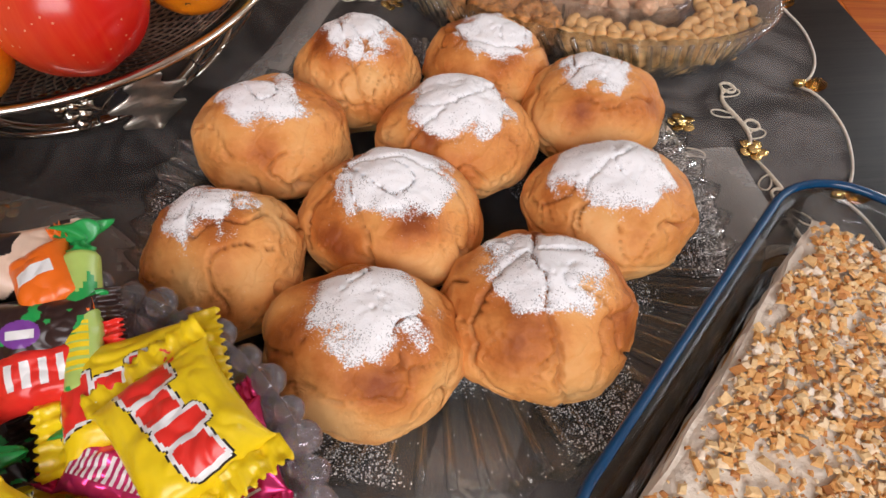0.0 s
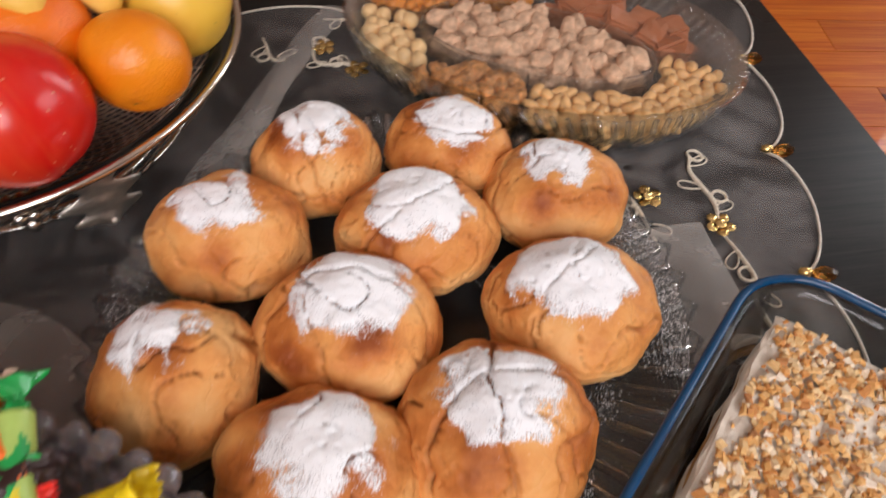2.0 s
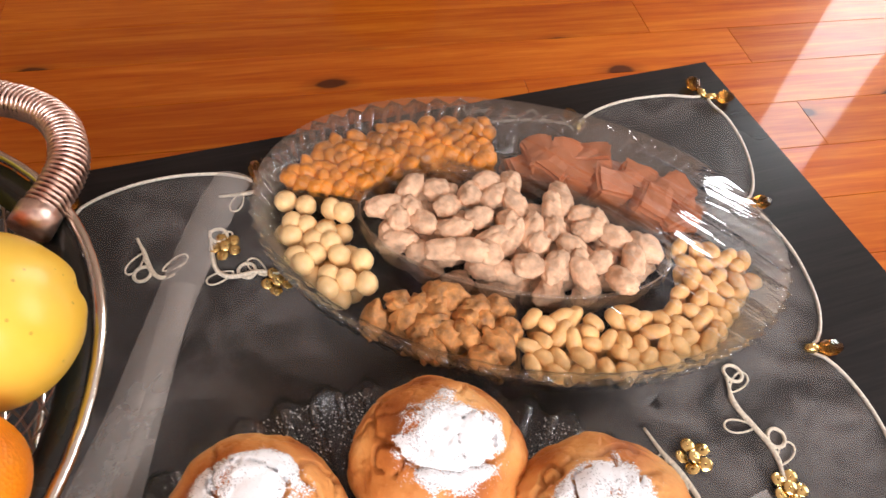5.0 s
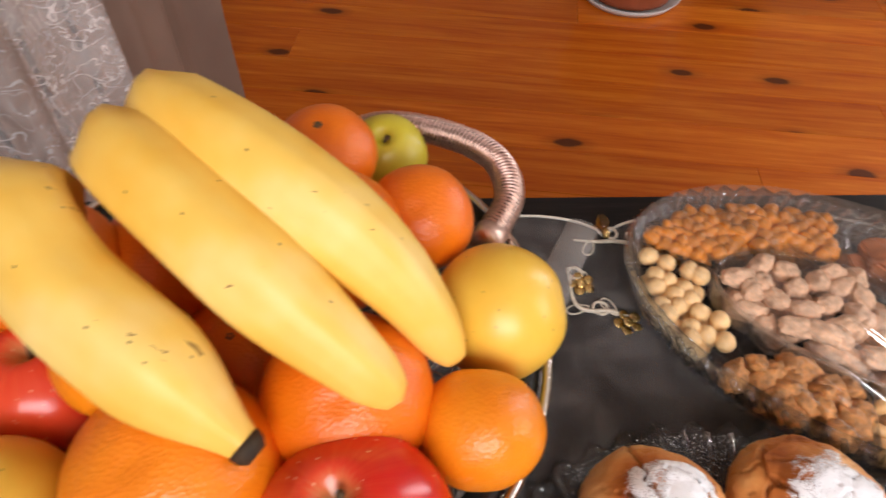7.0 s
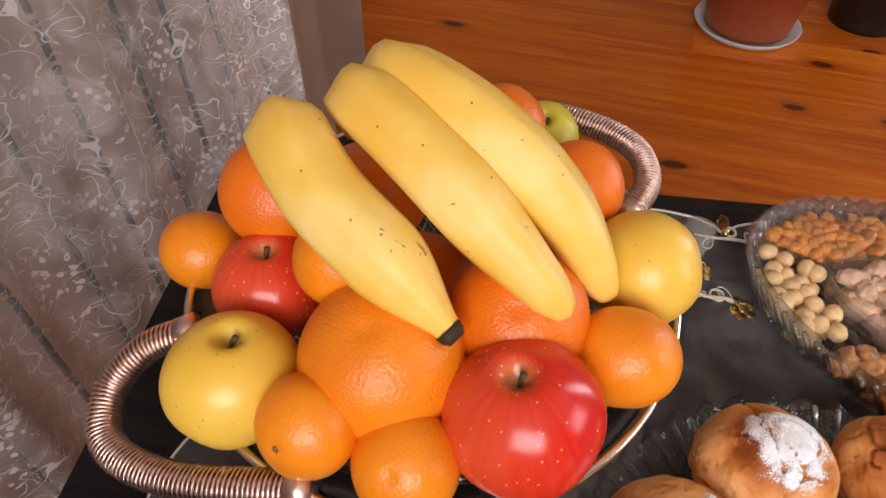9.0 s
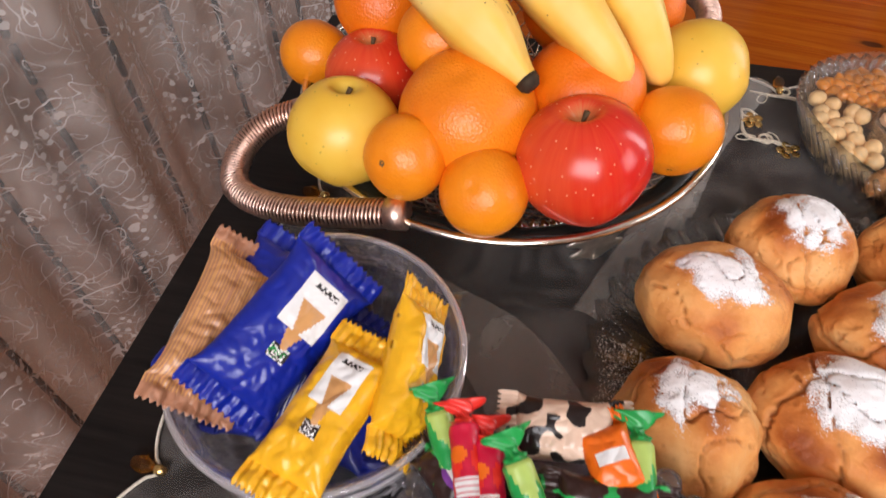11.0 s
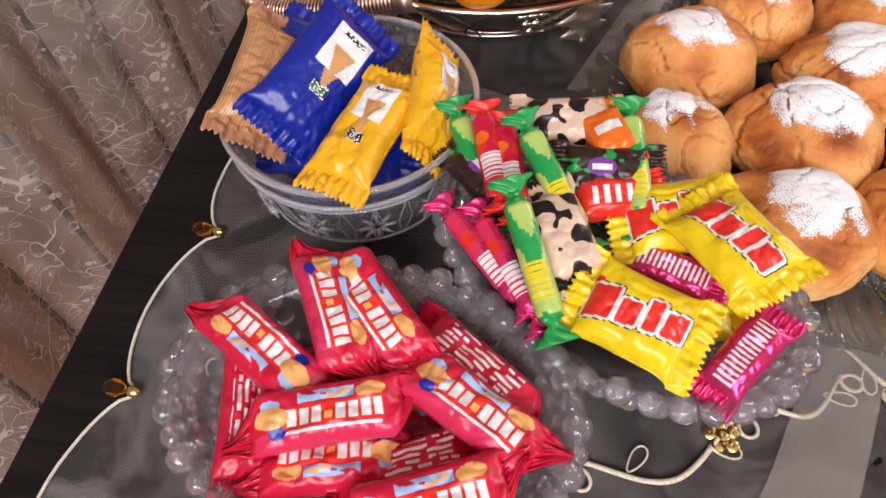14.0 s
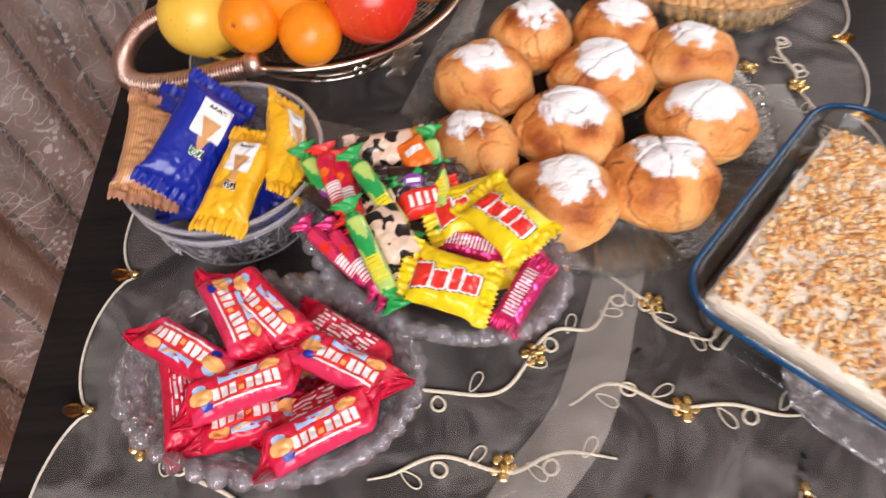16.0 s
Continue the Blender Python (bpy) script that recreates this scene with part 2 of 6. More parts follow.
def crumb_mat():
    """Chopped nuts and biscuit: each crumb its own tint between cream, gold and brown."""
    m, nt, p = nodes_of("nut_crumb")
    gi = nt.nodes.new("ShaderNodeNewGeometry")
    tint = ramp(nt, gi.outputs["Random Per Island"], [(0.0, (0.90, 0.82, 0.70)), (0.2, (0.88, 0.65, 0.34)), (0.6, (0.82, 0.46, 0.15)), (0.92, (0.64, 0.27, 0.07)), (1.0, (0.28, 0.09, 0.03))]).outputs[0]
    v = coords(nt)
    n = noise_tex(nt, v, 420, 4)
    dark = mixed(nt, ramp(nt, n.outputs[0], [(0.35, (0.3, 0.3, 0.3)), (0.6, (0, 0, 0))]).outputs[0], tint, (0.50, 0.22, 0.06))
    nt.links.new(dark, p.inputs["Base Color"])
    p.inputs["Roughness"].default_value = 0.62
    bump(nt, p, n.outputs[0], 0.4, 0.001)
    return m


M["crumb"] = crumb_mat()
M["sponge"] = plain("sponge_layer", (0.52, 0.28, 0.10), 0.85, vary=0.3, scale=220, bumps=0.8)
M["sugar"] = plain("icing_sugar", (0.86, 0.85, 0.84), 0.9, vary=0.05, scale=900)
M["stem"] = plain("dry_stem", (0.10, 0.06, 0.025), 0.8, vary=0.4, scale=200)
M["hazel"] = plain("blanched_hazelnut", (0.86, 0.56, 0.26), 0.45, vary=0.2, scale=70)
M["peanut"] = plain("roasted_peanut", (0.84, 0.48, 0.19), 0.45, vary=0.25, scale=90)
M["raisin"] = plain("golden_raisin", (0.56, 0.19, 0.018), 0.3, vary=0.55, scale=60, bumps=0.8, bdist=0.002)
M["walnut"] = plain("walnut_kernel", (0.52, 0.23, 0.07), 0.55, vary=0.6, scale=160, bumps=0.6, bdist=0.0010)
M["almond"] = plain("sugared_almond", (0.74, 0.46, 0.29), 0.7, vary=0.4, scale=110, bumps=0.5, bdist=0.0009)
M["fudge"] = plain("milk_chocolate_fudge", (0.42, 0.13, 0.045), 0.55, vary=0.15, scale=60, bumps=0.4, bdist=0.002)
for key, c in dict(red=(0.60, 0.008, 0.045), pink=(0.66, 0.03, 0.10), bright=(0.78, 0.03, 0.02), white_print=(0.82, 0.82, 0.82),
                   yellow=(0.86, 0.62, 0.01), navy=(0.006, 0.02, 0.30), mustard=(0.86, 0.45, 0.015), bronze=(0.45, 0.21, 0.12), green=(0.015, 0.33, 0.07),
                   lime=(0.42, 0.58, 0.14), orange_print=(0.85, 0.16, 0.01), choc=(0.03, 0.012, 0.01), cream_print=(0.75, 0.55, 0.42),
                   black_print=(0.015, 0.01, 0.01), sky=(0.35, 0.52, 0.80), skin=(0.85, 0.42, 0.14), violet=(0.20, 0.05, 0.32), wafer=(0.62, 0.32, 0.12)).items():
    M[key] = foil(key + "_film", c)
M["magenta_foil"] = foil("magenta_foil", (0.80, 0.05, 0.22), 0.22, 0.6)


def peel(name, base, alt, rough, bscale, bstr, streak=False, dots=None, crown=None, bdist=0.0008):
    """Fruit skin: colour drifts between two tints, fine relief; streak: stripes from pole to pole."""
    m, nt, p = nodes_of(name)
    v = coords(nt)
    oi = nt.nodes.new("ShaderNodeObjectInfo")
    n = noise_tex(nt, v, 22 if not streak else 30, 4)
    fac = n.outputs[0]
    if streak:
        sx = nt.nodes.new("ShaderNodeSeparateXYZ")
        nt.links.new(v, sx.inputs[0])
        ang = maths(nt, "ARCTAN2", sx.outputs[1], sx.outputs[0])
        cv = nt.nodes.new("ShaderNodeCombineXYZ")
        nt.links.new(maths(nt, "MULTIPLY", ang, 6.0), cv.inputs[0])
        nt.links.new(maths(nt, "MULTIPLY", sx.outputs[2], 14.0), cv.inputs[1])
        st = noise_tex(nt, cv.outputs[0], 1.3, 5, 0.65)
        side = maths(nt, "MULTIPLY_ADD", sx.outputs[0], -9.0, c=0.42)
        fac = maths(nt, "ADD", maths(nt, "MULTIPLY_ADD", st.outputs[0], 0.30, c=0.12), maths(nt, "MULTIPLY", side, 0.5, True))
    r = ramp(nt, fac, [(0.35, base), (0.8 if streak else 0.72, alt)])
    col = r.outputs[0]
    if crown:
        sx2 = nt.nodes.new("ShaderNodeSeparateXYZ")
        nt.links.new(v, sx2.inputs[0])
        rad = maths(nt, "POWER", maths(nt, "ADD", maths(nt, "POWER", sx2.outputs[0], 2.0), maths(nt, "POWER", sx2.outputs[1], 2.0)), 0.5)
        near = ramp(nt, maths(nt, "ADD", rad, maths(nt, "MULTIPLY", st.outputs[0] if streak else n.outputs[0], 0.016)), [(0.0085, (1, 1, 1)), (0.019, (0, 0, 0))]).outputs[0]
        up = maths(nt, "GREATER_THAN", sx2.outputs[2], 0.0)
        col = mixed(nt, maths(nt, "MULTIPLY", maths(nt, "MULTIPLY", near, up), 0.75), col, crown)
    if dots:
        vo = add(nt, "ShaderNodeTexVoronoi", Scale=dots[1])
        nt.links.new(v, vo.inputs["Vector"])
        col = mixed(nt, maths(nt, "MULTIPLY", maths(nt, "LESS_THAN", vo.outputs[0], dots[2]), 0.6), col, dots[0])
    nt.links.new(col, p.inputs["Base Color"])
    p.inputs["Roughness"].default_value = rough
    p.inputs["Subsurface Weight"].default_value = 0.0
    vb = add(nt, "ShaderNodeTexVoronoi", Scale=bscale)
    nt.links.new(v, vb.inputs["Vector"])
    bump(nt, p, vb.outputs[0], bstr, bdist)
    return m


M["orange"] = peel("orange_peel", (0.80, 0.19, 0.005), (0.87, 0.27, 0.009), 0.33, 560, 0.4)
M["mandarin"] = peel("mandarin_peel", (0.81, 0.215, 0.005), (0.89, 0.30, 0.010), 0.33, 560, 0.3)
M["deep_orange"] = peel("deep_orange_peel", (0.76, 0.145, 0.003), (0.83, 0.20, 0.005), 0.35, 560, 0.4)
M["apple_red"] = peel("red_apple_skin", (0.62, 0.012, 0.008), (0.78, 0.13, 0.035), 0.22, 300, 0.03, True, ((0.8, 0.45, 0.25), 190, 0.12), (0.62, 0.40, 0.14))
M["apple_yellow"] = peel("yellow_apple_skin", (0.80, 0.47, 0.045), (0.85, 0.56, 0.085), 0.33, 300, 0.03, False, ((0.35, 0.22, 0.03), 140, 0.10), (0.50, 0.42, 0.08))
M["lime_apple"] = peel("green_yellow_skin", (0.55, 0.46, 0.03), (0.66, 0.55, 0.05), 0.35, 300, 0.05)


def banana_skin():
    m, nt, p = nodes_of("banana_skin")
    v = coords(nt)
    n = noise_tex(nt, v, 18, 3)
    col = ramp(nt, n.outputs[0], [(0.3, (0.84, 0.47, 0.055)), (0.5, (0.88, 0.57, 0.11)), (0.72, (0.92, 0.68, 0.24))]).outputs[0]
    vo = add(nt, "ShaderNodeTexVoronoi", Scale=75)
    nt.links.new(v, vo.inputs["Vector"])
    col = mixed(nt, maths(nt, "MULTIPLY", maths(nt, "LESS_THAN", vo.outputs[0], 0.05), 0.8), col, (0.12, 0.045, 0.01))
    mp = nt.nodes.new("ShaderNodeMapping")
    mp.inputs["Scale"].default_value = (1.0, 2.6, 1.6)
    mp.inputs["Rotation"].default_value = (0.0, 0.0, 0.6)
    nt.links.new(v, mp.inputs[0])
    sc = noise_tex(nt, mp.outputs[0], 70, 2, 0.5, 1.0)
    zone = maths(nt, "GREATER_THAN", noise_tex(nt, v, 24, 1).outputs[0], 0.61)
    scar = maths(nt, "MULTIPLY", maths(nt, "GREATER_THAN", sc.outputs[0], 0.655), zone)
    col = mixed(nt, maths(nt, "MULTIPLY", scar, 0.75), col, (0.20, 0.075, 0.015))
    nt.links.new(col, p.inputs["Base Color"])
    p.inputs["Roughness"].default_value = 0.45
    bump(nt, p, noise_tex(nt, v, 120).outputs[0], 0.06)
    return m


M["banana"] = banana_skin()
M["banana_end"] = plain("banana_tip", (0.035, 0.02, 0.008), 0.8, vary=0.5, scale=200)


def choux():
    """Baked choux: golden, browner where raised and on top, shade mixed into the colour of the cracks, dusted with
    icing sugar.
    """
    m, nt, p = nodes_of("baked_choux")
    v = coords(nt)
    at = {}
    for k in ("powder", "crack", "brown"):
        a = nt.nodes.new("ShaderNodeAttribute")
        a.attribute_name = k
        at[k] = a.outputs["Fac"]
    n = noise_tex(nt, v, 45, 5, 0.65)
    n2 = maths(nt, "MULTIPLY", n.outputs[0], 0.9)
    f = maths(nt, "ADD", at["brown"], maths(nt, "SUBTRACT", n2, 0.45))
    col = ramp(nt, f, [(0.02, (0.86, 0.49, 0.19)), (0.36, (0.78, 0.345, 0.10)), (0.64, (0.58, 0.19, 0.042)), (0.9, (0.30, 0.072, 0.015))]).outputs[0]
    # Darkens the recessed cracks, so their shade sits in the base colour.
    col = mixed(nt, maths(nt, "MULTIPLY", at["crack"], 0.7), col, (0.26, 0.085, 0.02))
    grain = noise_tex(nt, v, 900, 2)
    mid = noise_tex(nt, v, 160, 3, 0.6)
    g = maths(nt, "ADD", maths(nt, "MULTIPLY", grain.outputs[0], 0.7), maths(nt, "MULTIPLY", mid.outputs[0], 0.3))
    over = maths(nt, "SUBTRACT", at["powder"], maths(nt, "MULTIPLY_ADD", g, 3.0, c=-1.12))
    pm = ramp(nt, over, [(0.0, (0, 0, 0)), (0.45, (1, 1, 1))]).outputs[0]
    col = mixed(nt, pm, col, (0.91, 0.92, 0.94))
    nt.links.new(col, p.inputs["Base Color"])
    p.inputs["Specular IOR Level"].default_value = 0.3
    rr = mixed(nt, pm, (0.46, 0.46, 0.46), (0.95, 0.95, 0.95))
    nt.links.new(rr, p.inputs["Roughness"])
    crk = add(nt, "ShaderNodeTexVoronoi", Scale=75.0)
    crk.feature = "DISTANCE_TO_EDGE"
    warp = noise_tex(nt, v, 60, 3)
    nt.links.new(mixed(nt, 0.03, v, warp.outputs[1]), crk.inputs["Vector"])
    skin = ramp(nt, crk.outputs[0], [(0.0, (0, 0, 0)), (0.16, (1, 1, 1))]).outputs[0]
    zone = ramp(nt, noise_tex(nt, v, 28, 2).outputs[0], [(0.42, (1, 1, 1)), (0.58, (0, 0, 0))]).outputs[0]
    skin = maths(nt, "MAXIMUM", skin, zone)
    rough_h = noise_tex(nt, v, 150, 8, 0.7)
    hgt = maths(nt, "ADD", maths(nt, "MULTIPLY", rough_h.outputs[0], 1.3), maths(nt, "ADD", maths(nt, "MULTIPLY", skin, 0.5), maths(nt, "MULTIPLY", pm, 0.5)))
    bump(nt, p, hgt, 0.5, 0.0015)
    return m


M["choux"] = choux()


def sugar_cap_mat():
    """A sifted layer of icing sugar, thinning to single grains at its edge."""
    m, nt, p = nodes_of("sifted_sugar")
    v = coords(nt)
    a = nt.nodes.new("ShaderNodeAttribute")
    a.attribute_name = "powder"
    grain = noise_tex(nt, v, 1100, 2)
    soft = noise_tex(nt, v, 120, 3)
    g = maths(nt, "ADD", maths(nt, "MULTIPLY", grain.outputs[0], 0.75), maths(nt, "MULTIPLY", soft.outputs[0], 0.25))
    cover = ramp(nt, maths(nt, "SUBTRACT", a.outputs["Fac"], maths(nt, "MULTIPLY_ADD", g, 3.6, c=-1.45)), [(0.0, (0, 0, 0)), (0.35, (1, 1, 1))]).outputs[0]
    p.inputs["Base Color"].default_value = (0.93, 0.93, 0.94, 1)
    p.inputs["Roughness"].default_value = 0.95
    p.inputs["Specular IOR Level"].default_value = 0.15
    bump(nt, p, grain.outputs[0], 0.5, 0.0006)
    tr = nt.nodes.new("ShaderNodeBsdfTransparent")
    mx = nt.nodes.new("ShaderNodeMixShader")
    nt.links.new(cover, mx.inputs[0])
    nt.links.new(tr.outputs[0], mx.inputs[1])
    nt.links.new(p.outputs[0], mx.inputs[2])
    nt.links.new(mx.outputs[0], nt.nodes["Material Output"].inputs[0])
    return m


M["sugar_cap"] = sugar_cap_mat()

# ---- building helpers ----


def finish(me, mats, smooth=True):
    for mt in (mats if isinstance(mats, (list, tuple)) else [mats]):
        me.materials.append(mt)
    if smooth:
        me.shade_smooth()
    return me


def raw(name, verts, faces, mats, smooth=True, idx=None):
    me = bpy.data.meshes.new(name)
    me.from_pydata([tuple(v) for v in verts], [], faces)
    if idx is not None:
        me.polygons.foreach_set("material_index", idx)
    me.update()
    return finish(me, mats, smooth)


def thing(name, loc, label, category, group="", rz=0.0):
    ob = new(name)
    ob.empty_display_size = 0.02
    ob.matrix_world = pose(*loc, 0, 0, rz)
    return tagged(ob, label, category, group)


def hang(name, me, parent, label="", m=None):
    """Links a mesh as one part under parent."""
    ob = new(name, me)
    ob.parent = parent
    if m is not None:
        ob.matrix_basis = m
    return tagged(ob, label) if label else ob


def part(name, bm, material, parent, label="", smooth=False):
    me = bpy.data.meshes.new(name)
    bm.to_mesh(me)
    bm.free()
    return hang(name, finish(me, material, smooth), parent, label)


def box(x0, y0, z0, x1, y1, z1, bevel=0.0, seg=2):
    bm = bmesh.new()
    bmesh.ops.create_cube(bm, size=1, matrix=Matrix.LocRotScale(((x0 + x1) / 2, (y0 + y1) / 2, (z0 + z1) / 2), None, (abs(x1 - x0), abs(y1 - y0), abs(z1 - z0))))
    if bevel:
        bmesh.ops.bevel(bm, geom=bm.edges[:], offset=bevel, segments=seg, affect="EDGES")
    return bm


def structure(name, bm, material, label, smooth=False):
    me = bpy.data.meshes.new(name)
    bm.to_mesh(me)
    bm.free()
    return tagged(new(name, finish(me, material, smooth)), label, name.split("_")[0], kind="structure")


def spline(pts, n):
    """Points along a smooth line through pts."""
    P = [Vector(p) for p in pts]
    P = [P[0] * 2 - P[1]] + P + [P[-1] * 2 - P[-2]]
    out = []
    for i in range(1, len(P) - 2):
        for k in range(n):
            t = k / n
            a, b, c, d = P[i - 1:i + 3]
            out.append(0.5 * ((2 * b) + (c - a) * t + (2 * a - 5 * b + 4 * c - d) * t * t + (3 * b - a - 3 * c + d) * t ** 3))
    return out + [P[-2]]


def tube_data(path, radius, sides=8, closed=False, caps=True):
    """Verts and faces of a tube round path; radius: a number, or one for each point."""
    n = len(path)
    rad = radius if isinstance(radius, (list, tuple)) else [radius] * n
    verts, faces = [], []
    up = Vector((0.13, 0.21, 0.97))
    for i, q in enumerate(path):
        a, b = path[(i - 1) % n if closed else max(i - 1, 0)], path[(i + 1) % n if closed else min(i + 1, n - 1)]
        t = (Vector(b) - Vector(a)).normalized()
        s = t.cross(up)
        s = s.normalized() if s.length > 1e-5 else Vector((1, 0, 0))
        w = s.cross(t)
        for k in range(sides):
            ang = 2 * math.pi * k / sides
            verts.append(Vector(q) + (s * math.cos(ang) + w * math.sin(ang)) * rad[i])
    for i in range(n if closed else n - 1):
        j = (i + 1) % n
        for k in range(sides):
            l = (k + 1) % sides
            faces.append((i * sides + k, i * sides + l, j * sides + l, j * sides + k))
    if caps and not closed:
        faces += [tuple(range(sides))[::-1], tuple(range((n - 1) * sides, n * sides))]
    return verts, faces


def tube(name, path, radius, material, parent=None, sides=8, closed=False, label=""):
    return hang(name, raw(name, *tube_data(path, radius, sides, closed), material), parent, label)


def joined(name, pieces, mats, smooth=True):
    V, F = [], []
    for v, f in pieces:
        o = len(V)
        V += list(v)
        F += [tuple(i + o for i in q) for q in f]
    return raw(name, V, F, mats, smooth)


def lathe_data(profile, n=64, shape=None):
    """Turns (radius, z) pairs round z; shape(angle, row) scales the radius and lifts the height."""
    verts, faces = [], []
    for j, (r, z) in enumerate(profile):
        for k in range(n):
            a = 2 * math.pi * k / n
            s, dz = shape(a, j) if shape else (1.0, 0.0)
            verts.append((r * s * math.cos(a), r * s * math.sin(a), z + dz))
    for j in range(len(profile) - 1):
        for k in range(n):
            l = (k + 1) % n
            faces.append((j * n + k, j * n + l, (j + 1) * n + l, (j + 1) * n + k))
    return verts, faces


def ball(sub=3, r=1.0, fn=None):
    bm = bmesh.new()
    bmesh.ops.create_icosphere(bm, subdivisions=sub, radius=r)
    if fn:
        for v in bm.verts:
            v.co = fn(v.co)
    return bm


def nz(v, s=1.0, o=0.0):
    return noise.noise(Vector((v[0] * s + o, v[1] * s - o * 0.7, v[2] * s + o * 1.3)))


def smooth_step(x, a, b):
    t = max(0.0, min(1.0, (x - a) / (b - a)))
    return t * t * (3 - 2 * t)

# ---- the room ----
X0, X1, Y0, Y1, ZC = -0.98, 3.2, -1.8, 2.4, 2.6
structure("floor", box(X0, Y0, -0.06, X1, Y1, -0.02), M["pine"], "varnished orange pine board floor")
structure("ceiling", box(X0 - 0.2, Y0 - 0.2, ZC, X1 + 0.2, Y1 + 0.2, ZC + 0.15), M["white"], "plain white painted ceiling")


def wall_with_window(name, axis, at, a0, a1, w0, w1, z0, z1, out):
    """A wall across x or y at a place, with one opening through it."""
    bm = bmesh.new()
    t = 0.2 * out
    for p0, p1, q0, q1 in ((a0, w0, 0, ZC), (w1, a1, 0, ZC), (w0, w1, 0, z0), (w0, w1, z1, ZC)):
        lo, hi = ((at, p0, q0), (at + t, p1, q1)) if axis == "x" else ((p0, at, q0), (p1, at + t, q1))
        c = [(lo[i] + hi[i]) / 2 for i in range(3)]
        d = [abs(hi[i] - lo[i]) for i in range(3)]
        bmesh.ops.create_cube(bm, size=1, matrix=Matrix.LocRotScale(c, None, d))
    return structure(name, bm, M["wall"], "plain cream plaster wall with a window opening")


wall_with_window("wall_south", "y", Y0, X0 - 0.2, X1 + 0.2, -0.7, 1.3, 1.2, 2.5, -1)
wall_with_window("wall_north", "y", Y1, X0 - 0.2, X1 + 0.2, 1.98, 2.46, 0.3, 2.5, 1)
wall_with_window("wall_east", "x", X1, Y0, Y1, 0.0, 1.4, 0.85, 2.2, 1)
wall_with_window("wall_west", "x", X0, Y0, Y1, -0.3, 1.3, 0.8, 2.2, -1)


def window(name, axis, at, w0, w1, z0, z1, out):
    ob = tagged(new(name), "white framed window letting in daylight", "window", kind="structure")
    d = at + 0.08 * out
    e = 0.05

    def bar(nm, p0, p1, q0, q1, th=0.05, mat="white", shade=True):
        lo, hi = ((d, p0, q0), (d + th * out, p1, q1)) if axis == "x" else ((p0, d, q0), (p1, d + th * out, q1))
        o = part(nm, box(*lo, *hi), M[mat], ob)
        o.visible_shadow = shade
    bar("window_frame", w0, w0 + e, z0, z1)
    bar("window_frame", w1 - e, w1, z0, z1)
    bar("window_frame", w0 + e, w1 - e, z0, z0 + e)
    bar("window_frame", w0 + e, w1 - e, z1 - e, z1)
    bar("pane", w0 + e, w1 - e, z0 + e, z1 - e, 0.006, "pyrex", False)


# The first window is unseen, added to go with the south key light.
window("assumed_window_1", "y", Y0, -0.7, 1.3, 1.2, 2.5, -1)
window("window_2", "y", Y1, 1.98, 2.46, 0.3, 2.5, 1)
window("window_3", "x", X1, 0.0, 1.4, 0.85, 2.2, 1)
window("window_4", "x", X0, -0.3, 1.3, 0.8, 2.2, -1)

# ---- curtains ----


def drape(x, y0, y1, z0, z1, amp, pitch, seed, ny=220, nzv=26):
    verts, faces = [], []
    for j in range(nzv + 1):
        z = z0 + (z1 - z0) * j / nzv
        for i in range(ny + 1):
            y = y0 + (y1 - y0) * i / ny
            w = math.sin(2 * math.pi * y / pitch + 1.3 * math.sin(y * 7 + seed)) + 0.45 * math.sin(2 * math.pi * y / (pitch * 0.43) + seed + z * 0.6)
            verts.append((x + amp * w * (1.15 - 0.25 * z / z1) + 0.01 * nz((0, y, z), 2.0, seed), y + 0.012 * math.sin(z * 2 + y * 9), z))
    for j in range(nzv):
        for i in range(ny):
            k = j * (ny + 1) + i
            faces.append((k, k + 1, k + ny + 2, k + ny + 1))
    return verts, faces


lace = thing("lace_curtain", (0, 0, 0), "sheer white lace curtain with embroidered flowers, hanging beside the table", "curtain")
hang("net", raw("net", *drape(-0.545, -1.2, 0.86, 0.012, 2.3, 0.016, 0.16, 0.4), M["lace"]), lace)
hang("whitework_border", raw("whitework_border", *drape(-0.541, 0.74, 0.86, 0.012, 2.3, 0.016, 0.16, 0.4, 60), M["lace_border"]), lace, "dense white embroidered border")
pleated = thing("beige_curtain", (0, 0, 0), "beige satin curtain with rows of dark dashes behind the lace", "curtain")
hang("fabric", raw("fabric", *drape(-0.655, -1.2, 1.34, 0.012, 2.3, 0.020, 0.21, 2.1), M["beige"]), pleated)
# Added rows of dark dashes, standing in for gaps between upright strips.
for yk in [-0.42 + 0.077 * k for k in range(18)]:
    dashes = []
    for q in range(34):
        z = 0.05 + q * 0.042
        dashes.append(tube_data([Vector((-0.598 + 0.006 * math.sin(yk * 31), yk + 0.004 * math.sin(z * 3), z + 0.035 * f)) for f in (0, 0.5, 1)], 0.0034, 5))
    hang("seam", joined("seam", dashes, M["dash"]), pleated)
rail = thing("curtain_rail", (-0.6, 0, 2.3), "white curtain rail above the window", "curtain rail")
tube("rod", [Vector((0, -1.3, 0.015)), Vector((0, 1.4, 0.015))], 0.014, M["white"], rail)
for yb in (-1.25, 0.0, 1.35):
    tube("bracket", [Vector((0, yb, 0.015)), Vector((-0.39, yb, 0.015))], 0.008, M["white"], rail)

# ---- flower pots on the floor ----


